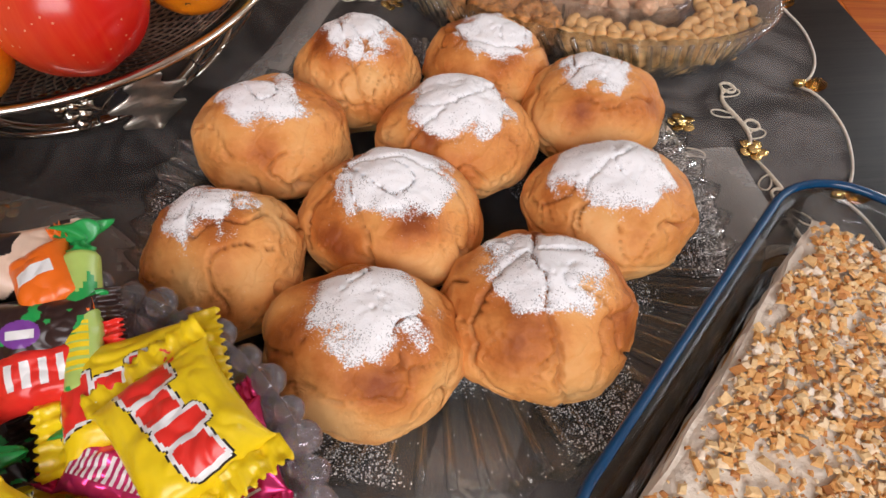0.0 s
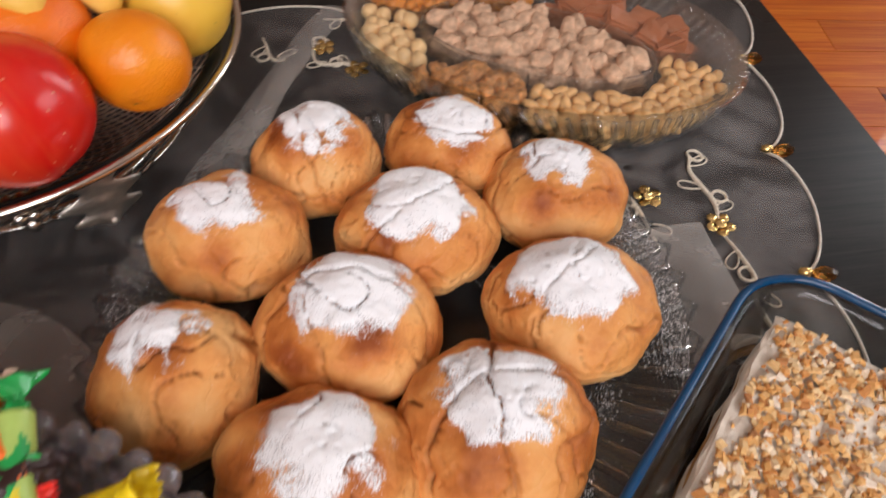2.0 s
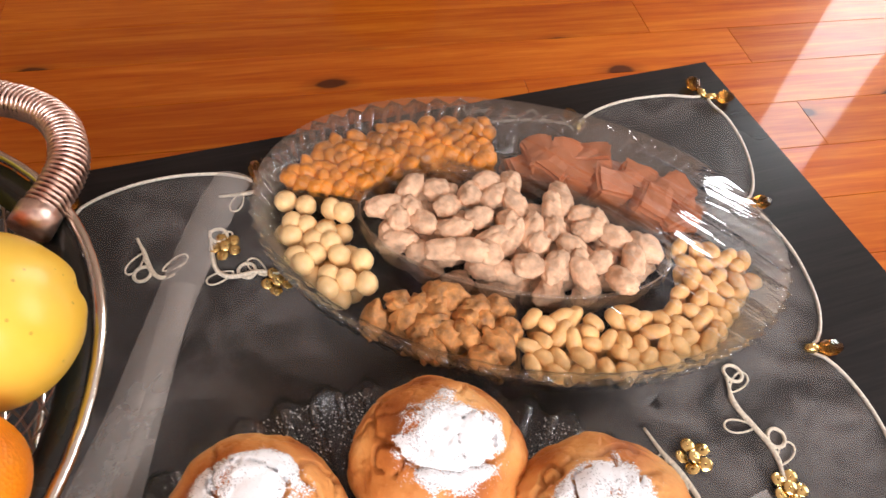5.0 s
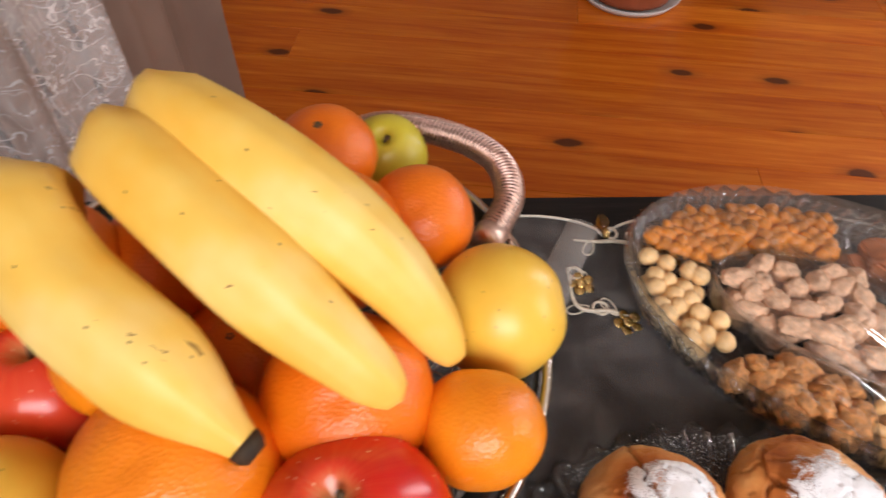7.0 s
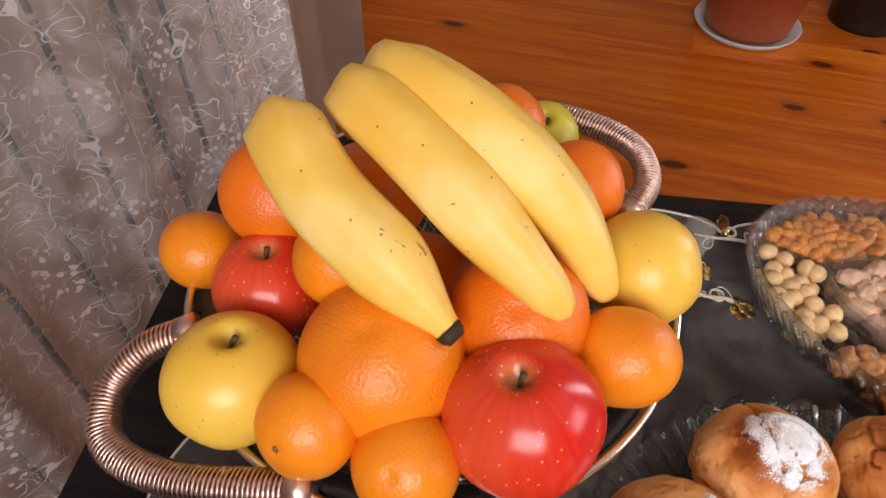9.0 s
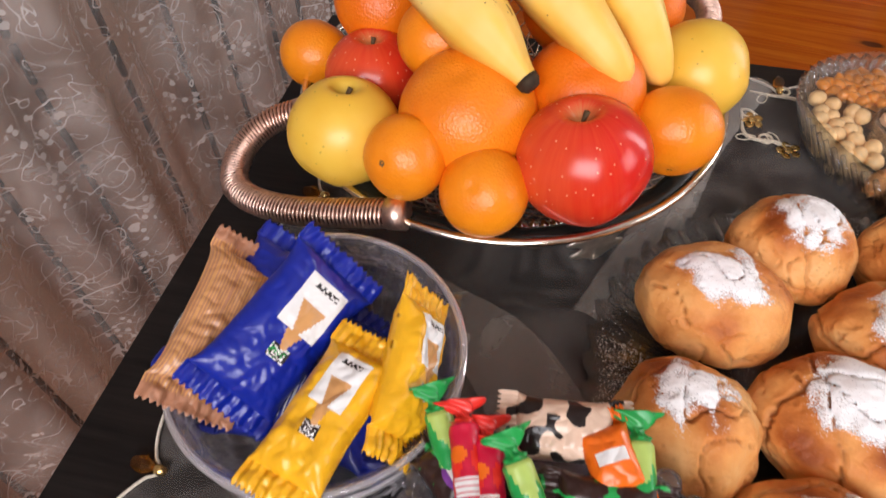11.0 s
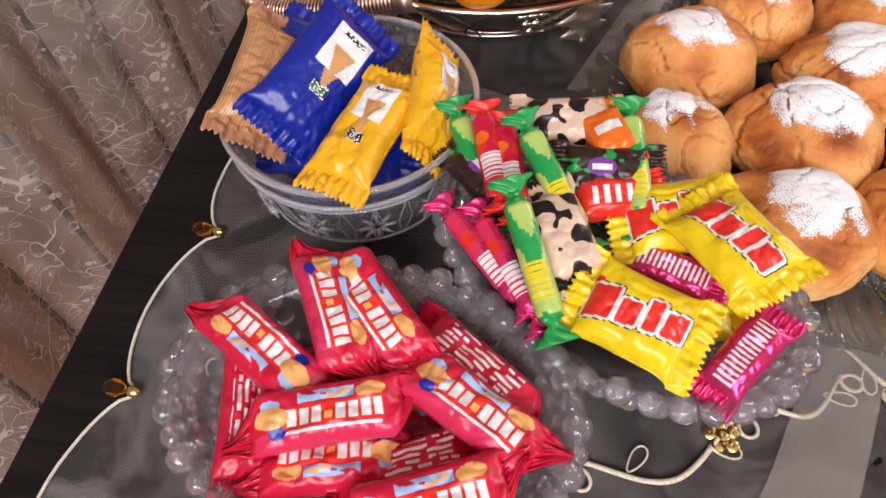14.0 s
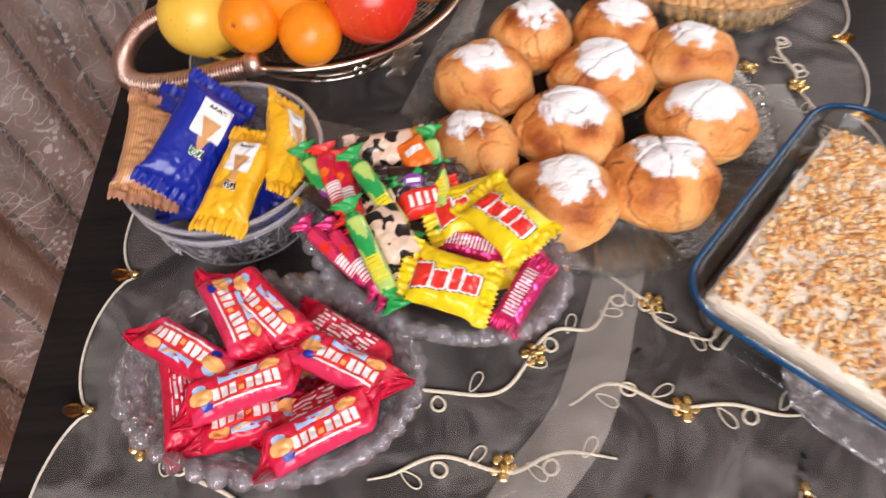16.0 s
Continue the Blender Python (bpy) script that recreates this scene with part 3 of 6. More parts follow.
def pot(name, loc, r0, r1, h, mat, label, saucer=None):
    ob = thing(name, loc, label, "flower pot")
    zb = 0.012 if saucer else 0.0
    prof = [(0.001, zb), (r0, zb), (r0 * 1.01, zb + 0.01), (r1, zb + h - 0.03), (r1 + 0.006, zb + h - 0.03), (r1 + 0.008, zb + h), (r1 - 0.002, zb + h), (r1 - 0.006, zb + h - 0.03), (0.001, zb + h - 0.03)]
    hang("pot_wall", raw("pot_wall", *lathe_data(prof, 48), M[mat]), ob)
    hang("soil", raw("soil", *lathe_data([(r1 - 0.008, zb + h - 0.028), (r1 * 0.5, zb + h - 0.02), (0.001, zb + h - 0.018)], 32), M["soil"]), ob, "dark potting soil")
    if saucer:
        hang("saucer", raw("saucer", *lathe_data([(0.001, 0), (saucer - 0.015, 0), (saucer, 0.02), (saucer - 0.003, 0.02), (saucer - 0.017, 0.006), (0.001, 0.006)], 48), M["white"]), ob, "white plastic saucer")
    return ob


pot("flower_pot", (0.20, 1.90, 0.0), 0.105, 0.135, 0.24, "terracotta", "terracotta-coloured plastic flower pot on a white saucer", 0.132)
pot("flower_pot", (0.50, 2.02, 0.0), 0.085, 0.10, 0.22, "black_plastic", "black plastic flower pot standing on the floor")

# ---- the table ----
TA = 8.0
table = thing("coffee_table", (0, 0, 0), "low dark wenge coffee table with a plain square top", "table", rz=TA)
U0, U1, V0, V1 = -0.390, 0.453, -0.155, 0.682
part("tabletop", box(U0, V0, TZ - 0.032, U1, V1, TZ - 0.002, 0.0015), M["wenge"], table)
part("apron", box(U0 + 0.05, V0 + 0.05, TZ - 0.09, U1 - 0.05, V0 + 0.07, TZ - 0.032), M["wenge"], table)
part("apron", box(U0 + 0.05, V1 - 0.07, TZ - 0.09, U1 - 0.05, V1 - 0.05, TZ - 0.032), M["wenge"], table)
part("apron", box(U0 + 0.05, V0 + 0.07, TZ - 0.09, U0 + 0.07, V1 - 0.07, TZ - 0.032), M["wenge"], table)
part("apron", box(U1 - 0.07, V0 + 0.07, TZ - 0.09, U1 - 0.05, V1 - 0.07, TZ - 0.032), M["wenge"], table)
for u in (U0 + 0.02, U1 - 0.08):
    for v in (V0 + 0.02, V1 - 0.08):
        part("leg", box(u, v, 0, u + 0.06, v + 0.06, TZ - 0.032, 0.002), M["wenge"], table)

# ---- the organza cloth ----
CORNERS = [Vector((-0.345, -0.100)), Vector((0.266, 0.002)), Vector((0.331, 0.690)), Vector((-0.382, 0.605))]


def cloth_edge(side, s):
    """A point on the scalloped border of the cloth, s from 0 to 1 along one side."""
    a, b = CORNERS[side], CORNERS[(side + 1) % 4]
    d = b - a
    inward = Vector((-d.y, d.x)).normalized()
    sc = abs(math.sin(math.pi * s * 6))
    end = smooth_step(s, 0, 0.04) * smooth_step(1 - s, 0, 0.04)
    return a + d * s - inward * (0.024 * math.sqrt(sc) - 0.013) * end


def cloth_at(fx, fy):
    lo, hi = cloth_edge(0, fx), cloth_edge(2, 1 - fx)
    le, ri = cloth_edge(3, 1 - fy), cloth_edge(1, fy)
    a, b, c, d = CORNERS
    bil = (a * (1 - fx) + b * fx) * (1 - fy) + (d * (1 - fx) + c * fx) * fy
    return lo * (1 - fy) + hi * fy + le * (1 - fx) + ri * fx - bil


def ripple(x, y):
    return max(0.0, 0.006 * nz((x, y, 0), 8.0, 3.0) + 0.003 * nz((x, y, 0), 19.0, 1.0))


cloth = thing("tablecloth", (0, 0, TZ - 0.002), "sheer grey organza tablecloth with ivory embroidery and gold sequins", "tablecloth")
N = 150
cv, cf = [], []
for j in range(N + 1):
    for i in range(N + 1):
        q = cloth_at(i / N, j / N)
        cv.append((q.x, q.y, 0.0012 + ripple(q.x, q.y)))
for j in range(N):
    for i in range(N):
        k = j * (N + 1) + i
        cf.append((k, k + 1, k + N + 2, k + N + 1))
hang("sheer_fabric", raw("sheer_fabric", cv, cf, M["organza"]), cloth)
border = [cloth_edge(s, k / 120) for s in range(4) for k in range(120)]
tube("border_cord", [Vector((q.x, q.y, 0.0028 + ripple(q.x, q.y))) for q in border], 0.0011, M["cord"], cloth, 6, True, "ivory corded edge")


def fold(pts, width, seed):
    """A strip where the cloth lies double."""
    line = spline([(*q, 0) for q in pts], 14)
    v, f = [], []
    for i, q in enumerate(line):
        t = (line[min(i + 1, len(line) - 1)] - line[max(i - 1, 0)]).normalized()
        s = Vector((-t.y, t.x, 0))
        w = width * (1 + 0.25 * nz(q, 9, seed))
        for k in range(7):
            u = k / 6 - 0.5
            w3 = q + s * w * u
            v.append((w3.x, w3.y, 0.003 + ripple(w3.x, w3.y) + 0.0035 * (1 - 4 * u * u)))
    for i in range(len(line) - 1):
        for k in range(6):
            a = i * 7 + k
            f.append((a, a + 1, a + 8, a + 7))
    hang("fold", raw("fold", v, f, M["organza_fold"]), cloth)


fold([(-0.038, -0.052), (-0.02, -0.02), (0.022, 0.045), (0.056, 0.165), (0.09, 0.27)], 0.040, 1)
fold([(-0.135, 0.33), (-0.10, 0.45), (-0.068, 0.57), (-0.04, 0.648)], 0.026, 2)
fold([(-0.25, 0.30), (-0.19, 0.285), (-0.135, 0.235), (-0.11, 0.19)], 0.055, 3)
fold([(0.200, 0.38), (0.213, 0.33), (0.222, 0.29), (0.225, 0.25)], 0.062, 5)
fold([(-0.105, 0.34), (-0.088, 0.45), (-0.07, 0.56)], 0.018, 4)


def vine(pts, r=0.0016):
    line = spline([(*p, 0) for p in pts], 12)
    for i, q in enumerate(line):
        q.y += 0.0040 * math.sin(i * 0.24 + pts[0][0] * 60) * smooth_step(i, 0, 8)
    tube("vine", [Vector((q.x, q.y, 0.003 + ripple(q.x, q.y))) for q in line], [r * (0.55 + 0.45 * smooth_step(min(i, len(line) - 1 - i), 0, 10)) for i in range(len(line))], M["thread"], cloth, 6)


def leaf(x, y, ang, size=0.0085):
    path = []
    for k in range(20):
        a = 2 * math.pi * k / 20
        lx, ly = size * (1 - math.cos(a)), size * 0.42 * math.sin(a) * (1 - 0.35 * math.cos(a))
        px, py = x + lx * math.cos(ang) - ly * math.sin(ang), y + lx * math.sin(ang) + ly * math.cos(ang)
        path.append(Vector((px, py, 0.0028 + ripple(px, py))))
    tube("leaf", path, 0.0006, M["thread"], cloth, 5, True)


def curl(x, y, ang, size=0.012, turn=1):
    pts = []
    for k in range(26):
        a = ang + turn * k * 0.26
        r = size * (1 - k / 30)
        pts.append((x + r * (math.cos(a) - math.cos(ang)) , y + r * (math.sin(a) - math.sin(ang))))
    tube("curl", [Vector((p[0], p[1], 0.003 + ripple(*p))) for p in pts], 0.0011, M["thread"], cloth, 6)


disc = raw("sequin", *lathe_data([(0.0003, 0.0004), (0.0008, 0.0012), (0.0015, 0.0008), (0.0036, 0.0012), (0.0038, 0.0008), (0.0030, 0.0)], 14), M["gold"])


def sequins(x, y, n=5, ring=0.0066):
    for k in range(n + 1):
        a = 2 * math.pi * k / n + x * 40
        px, py = (x, y) if k == n else (x + ring * math.cos(a), y + ring * math.sin(a))
        hang("sequin", disc, cloth, "", pose(px, py, 0.003 + ripple(px, py) + (0.0012 if k == n else 0), random.uniform(-14, 14), random.uniform(-14, 14), 0))


for s in ([(-0.127, 0.058), (-0.085, 0.045), (-0.039, 0.056), (-0.006, 0.096), (0.027, 0.109), (0.046, 0.135)], [(0.046, 0.156), (0.074, 0.136), (0.082, 0.111), (0.124, 0.103)],
          [(0.01, 0.044), (0.049, 0.063), (0.091, 0.046), (0.137, 0.048), (0.18, 0.05)], [(-0.129, -0.018), (-0.084, -0.003), (-0.037, -0.003), (-0.004, 0.004), (0.041, 0.01)],
          [(-0.292, -0.005), (-0.262, -0.012), (-0.235, -0.032), (-0.20, -0.045)], [(0.245, 0.387), (0.246, 0.412), (0.236, 0.43), (0.238, 0.455)], [(0.245, 0.38), (0.256, 0.35), (0.252, 0.32), (0.262, 0.29)],
          [(-0.01, 0.56), (-0.03, 0.56), (-0.05, 0.572), (-0.055, 0.595)], [(-0.10, 0.60), (-0.09, 0.575), (-0.075, 0.57)], [(-0.30, 0.02), (-0.315, 0.045), (-0.318, 0.08)],
          [(-0.34, 0.33), (-0.32, 0.31), (-0.30, 0.315), (-0.285, 0.295)], [(0.18, 0.43), (0.19, 0.40), (0.20, 0.37)], [(0.02, 0.62), (-0.02, 0.635), (-0.05, 0.625)]):
    vine(s)
    for k in range(len(s) - 1):
        mx, my = (s[k][0] + s[k + 1][0]) / 2, (s[k][1] + s[k + 1][1]) / 2
        an = math.atan2(s[k + 1][1] - s[k][1], s[k + 1][0] - s[k][0])
        leaf(mx, my, an + (0.9 if k % 2 else -0.9))
        if k % 2 == 0:
            curl(s[k + 1][0], s[k + 1][1], an + 1.6, 0.0085, 1 if k % 4 else -1)
for s in ((0.245, 0.387), (-0.013, 0.554), (-0.292, -0.005), (-0.016, 0.083), (0.091, 0.046), (-0.037, -0.003), (0.078, 0.132), (-0.045, 0.585), (-0.23, 0.31), (-0.10, 0.31), (0.20, 0.41)):
    sequins(*s)
for k in range(9):
    sequins(-0.235 + 0.011 * k, 0.128 + 0.010 * math.sin(k * 0.8), 2, 0.005)
for a in range(7):
    leaf(-0.158 + 0.003 * math.cos(a * 0.9), 0.165 + 0.003 * math.sin(a * 0.9), a * 0.9, 0.012)
sequins(-0.158, 0.165, 4, 0.004)


def net_leaf(cx, cy, ang, l, w):
    """A leaf worked in open net: crossing fine threads inside an outline."""
    pcs = []
    ca, sa = math.cos(ang), math.sin(ang)

    def tw(u, v):
        x, y = cx + u * ca - v * sa, cy + u * sa + v * ca
        return Vector((x, y, 0.0028 + ripple(x, y)))
    for sgn in (1, -1):
        for k in range(-6, 7):
            pts = []
            for t in range(-16, 17):
                u, v = t / 16 * l, k / 6 * w + sgn * t / 16 * w * 0.9
                if (u / l) ** 2 + (v / w) ** 2 < 1:
                    pts.append(tw(u, v))
            if len(pts) > 2:
                pcs.append(tube_data(pts, 0.0005, 4))
    pcs.append(tube_data([tw(l * math.cos(a * 0.1745), w * math.sin(a * 0.1745)) for a in range(36)], 0.001, 5, True))
    hang("net_leaf", joined("net_leaf", pcs, M["thread"]), cloth)


net_leaf(-0.175, 0.118, -0.6, 0.034, 0.017)


def pendant(x, y, ang):
    ob = thing("bead_pendant", (x, y, TZ), "amber glass bead pendant with gold fitting on the cloth's edge", "bead", "amber pendants along the cloth's edge", rz=math.degrees(ang))
    hang("drop", raw("drop", *lathe_data([(0.0002, 0.006), (0.003, 0.0085), (0.0052, 0.013), (0.005, 0.017), (0.003, 0.021), (0.0002, 0.0225)], 10), M["amber"], False), ob, "amber glass drop", pose(0, 0, 0.0034, 0, 90, 0))
    hang("fitting", raw("fitting", *lathe_data([(0.0002, -0.002), (0.0026, -0.001), (0.0034, 0.003), (0.0022, 0.0075), (0.0002, 0.008)], 10), M["gold"]), ob, "gold metal fitting", pose(0, 0, 0.0034, 0, 90, 0))


for side in range(4):
    a, b = CORNERS[side], CORNERS[(side + 1) % 4]
    dr = b - a
    for k in range(7):
        q = cloth_edge(side, min(0.995, max(0.005, k / 6)))
        if side == 3 and k in (0,):
            continue
        if side == 1 and k in (1, 2):
            continue
        pendant(q.x, q.y, math.atan2(-dr.x, dr.y))

# ---- cream puffs on a glass plate ----
CT = TZ + 0.001    # top of the cloth where things stand on it
PX, PY = 0.033, 0.302
plate = thing("glass_plate", (PX, PY, CT), "round ribbed pressed-glass plate dusted with icing sugar", "plate")


def ribs(n, depth, rows, lift=0.0):
    def shape(a, j):
        k = rows[j]
        return 1 + depth * k * math.cos(a * n), lift * k * math.cos(a * n)
    return shape


pp = [(0.001, 0.0), (0.085, 0.0), (0.090, 0.002), (0.150, 0.016), (0.163, 0.024), (0.165, 0.027), (0.162, 0.028), (0.148, 0.021), (0.090, 0.007), (0.084, 0.005), (0.001, 0.005)]
hang("dish", raw("dish", *lathe_data(pp, 240, ribs(48, 0.012, [0, 0, 0.3, 1, 1, 1.6, 1.6, 1, 0.3, 0, 0], 0.0016)), M["glass"]), plate)
RIB = raw("rib", *tube_data([Vector((r, 0, z)) for r, z in ((0.092, 0.0085), (0.118, 0.0145), (0.146, 0.022), (0.161, 0.0285))], [0.0012, 0.0022, 0.0030, 0.0026], 6), M["glass"])
for k in range(72):
    hang("rib", RIB, plate, "", pose(0, 0, 0, 0, 0, 5 * k))
# sugar that fell beside the puffs
rs = random.Random(5)
pcs = []
for k in range(42000):
    a, r = rs.uniform(0, 2 * math.pi), 0.160 * math.sqrt(rs.uniform(0.05, 1.0) ** 0.7)
    x, y = r * math.cos(a), r * math.sin(a)
    dens = 0.015 + 1.5 * smooth_step(nz((x, y, 0), 17, 7.0), 0.0, 0.32) * (1.0 if (y < 0 or x > 0.02) else 0.25)
    if rs.random() > dens * 0.8:
        continue
    z = 0.0068 if r < 0.09 else 0.007 + (r - 0.09) * 0.27 + 0.0022
    s = rs.uniform(0.00015, 0.00042)
    pcs.append(([(x - s, y - s * 0.6, z), (x + s, y - s, z), (x + s * 0.4, y + s, z), (x, y, z + s * 0.7)], [(0, 1, 3), (1, 2, 3), (2, 0, 3)]))
hang("sugar_dust", joined("sugar_dust", pcs, M["sugar"], False), plate, "scattered white icing sugar")["kind"] = "stuff"


def puff(seed, x, y, rx, ry, rz_, c, lean, cover, seams):
    """One puff; lean: where its sugar cap sits, from the top; seams: great-circle cracks as (normal, depth)."""
    bm = bmesh.new()
    bmesh.ops.create_icosphere(bm, subdivisions=6, radius=1)
    vals = []
    cap = Vector((lean[0], lean[1], 1)).normalized()
    rr = random.Random(seed)
    planes = [(Vector(n).normalized(), o, d) for n, o, d in seams]
    for v in bm.verts:
        n = v.co.copy()
        lump = 0.085 * nz(n, 1.3, seed * 3.1) + 0.055 * nz(n, 2.7, seed * 1.7) + 0.014 * nz(n, 7, seed) + 0.010 * nz(n, 15, seed)
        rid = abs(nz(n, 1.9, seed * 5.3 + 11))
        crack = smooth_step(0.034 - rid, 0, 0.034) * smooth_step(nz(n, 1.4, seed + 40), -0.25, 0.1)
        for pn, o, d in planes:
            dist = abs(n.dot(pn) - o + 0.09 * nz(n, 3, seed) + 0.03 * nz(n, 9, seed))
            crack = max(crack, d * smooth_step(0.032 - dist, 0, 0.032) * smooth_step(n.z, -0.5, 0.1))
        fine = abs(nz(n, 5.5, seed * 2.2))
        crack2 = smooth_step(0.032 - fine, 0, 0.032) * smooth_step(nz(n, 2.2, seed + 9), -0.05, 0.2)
        k = 1 + lump - 0.12 * crack - 0.05 * crack2
        z = n.z * c * k
        belly = 1 + 0.05 * (1 - n.z * n.z) - (0.27 * smooth_step(-n.z, 0.10, 0.85))
        p = Vector((n.x * rx * k * belly, n.y * ry * k * belly, z))
        floor_z = -c * 0.78
        if p.z < floor_z:
            p.z = floor_z + (p.z - floor_z) * 0.12
        cosd = n.dot(cap)
        pw = smooth_step(cosd + 0.16 * nz(n, 3.2, seed + 3) + 0.05 * nz(n, 9, seed), cover - 0.06, cover + 0.24)
        pw *= 1 - 0.75 * crack
        v.co = p
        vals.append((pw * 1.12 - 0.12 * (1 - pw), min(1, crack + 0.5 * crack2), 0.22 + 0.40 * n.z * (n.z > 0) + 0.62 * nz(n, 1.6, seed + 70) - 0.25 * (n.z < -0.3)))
    me = bpy.data.meshes.new("cream_puff")
    bm.to_mesh(me)
    bm.free()
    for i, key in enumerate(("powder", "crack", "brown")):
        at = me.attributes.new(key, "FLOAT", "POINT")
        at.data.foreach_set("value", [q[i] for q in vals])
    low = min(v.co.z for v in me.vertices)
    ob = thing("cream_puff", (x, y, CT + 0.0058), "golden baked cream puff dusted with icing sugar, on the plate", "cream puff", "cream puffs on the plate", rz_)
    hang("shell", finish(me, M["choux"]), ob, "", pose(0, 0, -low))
    keep = {i for i, q in enumerate(vals) if q[0] > 0.30}
    faces = [tuple(f.vertices) for f in me.polygons if all(k in keep for k in f.vertices)]
    used = sorted({k for f in faces for k in f})
    at_new = {k: i for i, k in enumerate(used)}
    cap_v = [me.vertices[k].co + me.vertices[k].normal * (0.0003 + 0.0008 * smooth_step(vals[k][0], 0.3, 0.9) + 0.0003 * nz(me.vertices[k].co, 400, seed)) for k in used]
    cap_me = raw("sugar_cap", cap_v, [tuple(at_new[k] for k in f) for f in faces], M["sugar_cap"])
    cap_me.attributes.new("powder", "FLOAT", "POINT").data.foreach_set("value", [vals[k][0] for k in used])
    hang("sugar_cap", cap_me, ob, "white icing sugar cap", pose(0, 0, -low))
    return ob


PUFFS = [  # x, y, rx, ry, height, cap lean, cover, seams
    (-0.0215, 0.402, 0.0375, 0.038, 0.0390, (0.10, 0.0), 0.76, [((1, 0.3, 0.2), 0.0, 0.7), ((0.1, 0.3, 1), -0.05, 0.6)]),
    (0.0615, 0.419, 0.0390, 0.038, 0.0350, (0.15, -0.1), 0.74, [((0.2, 0.5, 1), 0.62, 0.8), ((0, 0.2, 1), -0.1, 0.6)]),
    (-0.0640, 0.341, 0.0445, 0.040, 0.0370, (-0.02, 0.0), 0.78, [((0.1, -0.4, 1), -0.25, 0.7)]),
    (0.0435, 0.345, 0.0445, 0.040, 0.0375, (0.05, -0.05), 0.70, [((-0.6, 0.6, 0.2), 0.12, 0.8), ((0.5, 0.5, 1), -0.25, 0.8)]),
    (0.1290, 0.376, 0.0420, 0.039, 0.0360, (-0.12, 0.1), 0.78, [((0.2, -0.6, 1), 0.25, 0.9)]),
    (-0.0700, 0.247, 0.0380, 0.040, 0.0390, (-0.10, 0.22), 0.80, [((0.3, -0.3, 1), 0.35, 0.9), ((0, 0, 1), -0.2, 0.8)]),
    (0.0115, 0.281, 0.0455, 0.042, 0.0370, (0.05, 0.1), 0.68, [((1, 0.25, 0.1), -0.32, 0.9), ((0, -0.7, 0.7), 0.48, 0.8)]),
    (0.1275, 0.294, 0.0440, 0.040, 0.0370, (-0.05, 0.1), 0.66, [((0.1, 0.1, 1), 0.05, 0.6), ((0.6, -0.6, 0.4), 0.3, 0.5)]),
    (0.0045, 0.203, 0.0455, 0.040, 0.0360, (0.08, 0.1), 0.74, [((0.2, -0.5, 1), 0.18, 0.9), ((0.4, 0.2, 1), -0.25, 0.7)]),
    (0.0845, 0.225, 0.0445, 0.042, 0.0370, (0.02, 0.18), 0.72, [((1, 0.1, 0.1), 0.08, 0.9), ((0.3, -0.7, 0.8), 0.5, 0.8)]),
]
for i, (x, y, rx, ry, c, lean, cover, seams) in enumerate(PUFFS):
    puff(i + 3, x, y, rx, ry, 0, c, lean, cover, seams)

# ---- fruit basket ----
BX, BY, BA = -0.238, 0.470, 0.157
basket = thing("fruit_basket", (BX, BY, CT), "silver wire fruit basket with two copper-wrapped loop handles", "fruit basket")


def ring(r, z, n=72, wob=0.0):
    return [Vector((r * math.cos(2 * math.pi * k / n), 1.045 * r * math.sin(2 * math.pi * k / n), z + wob * math.sin(6 * 2 * math.pi * k / n))) for k in range(n)]


tube("rim", ring(BA, 0.076), 0.0028, M["silver"], basket, 10, True, "polished silver rim")
tube("lower_ring", ring(0.111, 0.021), 0.0021, M["silver"], basket, 8, True)
tube("base_ring", ring(0.085, 0.004), 0.003, M["silver"], basket, 8, True)
vv, ff = lathe_data([(0.139, 0.066), (0.1535, 0.0735), (0.1535, 0.0755), (0.1375, 0.0675)], 64)
hang("inner_band", raw("inner_band", [(p, q * 1.045, r) for p, q, r in vv], ff, M["black_glass"]), basket, "black band inside the rim")
pcs = []
for k in range(54):
    for sg in (1, -1):
        pts = []
        for t in range(15):
            f = t / 14
            r = 0.012 + 0.130 * f
            ang = 2 * math.pi * k / 54 + sg * 1.1 * f
            pts.append(Vector((r * math.cos(ang), 1.045 * r * math.sin(ang), 0.012 + 0.056 * f ** 2.2 + (0.0008 if sg > 0 else 0))))
        pcs.append(tube_data(pts, 0.0007, 4))
hang("woven_wire", joined("woven_wire", pcs, M["wire"]), basket, "woven bronze wire bottom")["kind"] = "stuff"
for k in range(28):
    a = 2 * math.pi * k / 28
    pts = []
    for t in range(9):
        f = t / 8
        r = 0.085 + (BA - 0.085) * f
        b = a + 0.16 * math.sin(f * math.pi) * (1 if k % 2 else -1)
        pts.append(Vector((r * math.cos(b), 1.045 * r * math.sin(b), 0.004 + 0.072 * f ** 1.5)))
    tube("wire", pts, 0.0009, M["silver"], basket, 5)
grape = raw("grape", *lathe_data([(0.0001, -0.0052), (0.0036, -0.0038), (0.0052, 0), (0.0036, 0.0038), (0.0001, 0.0052)], 10), M["silver"])
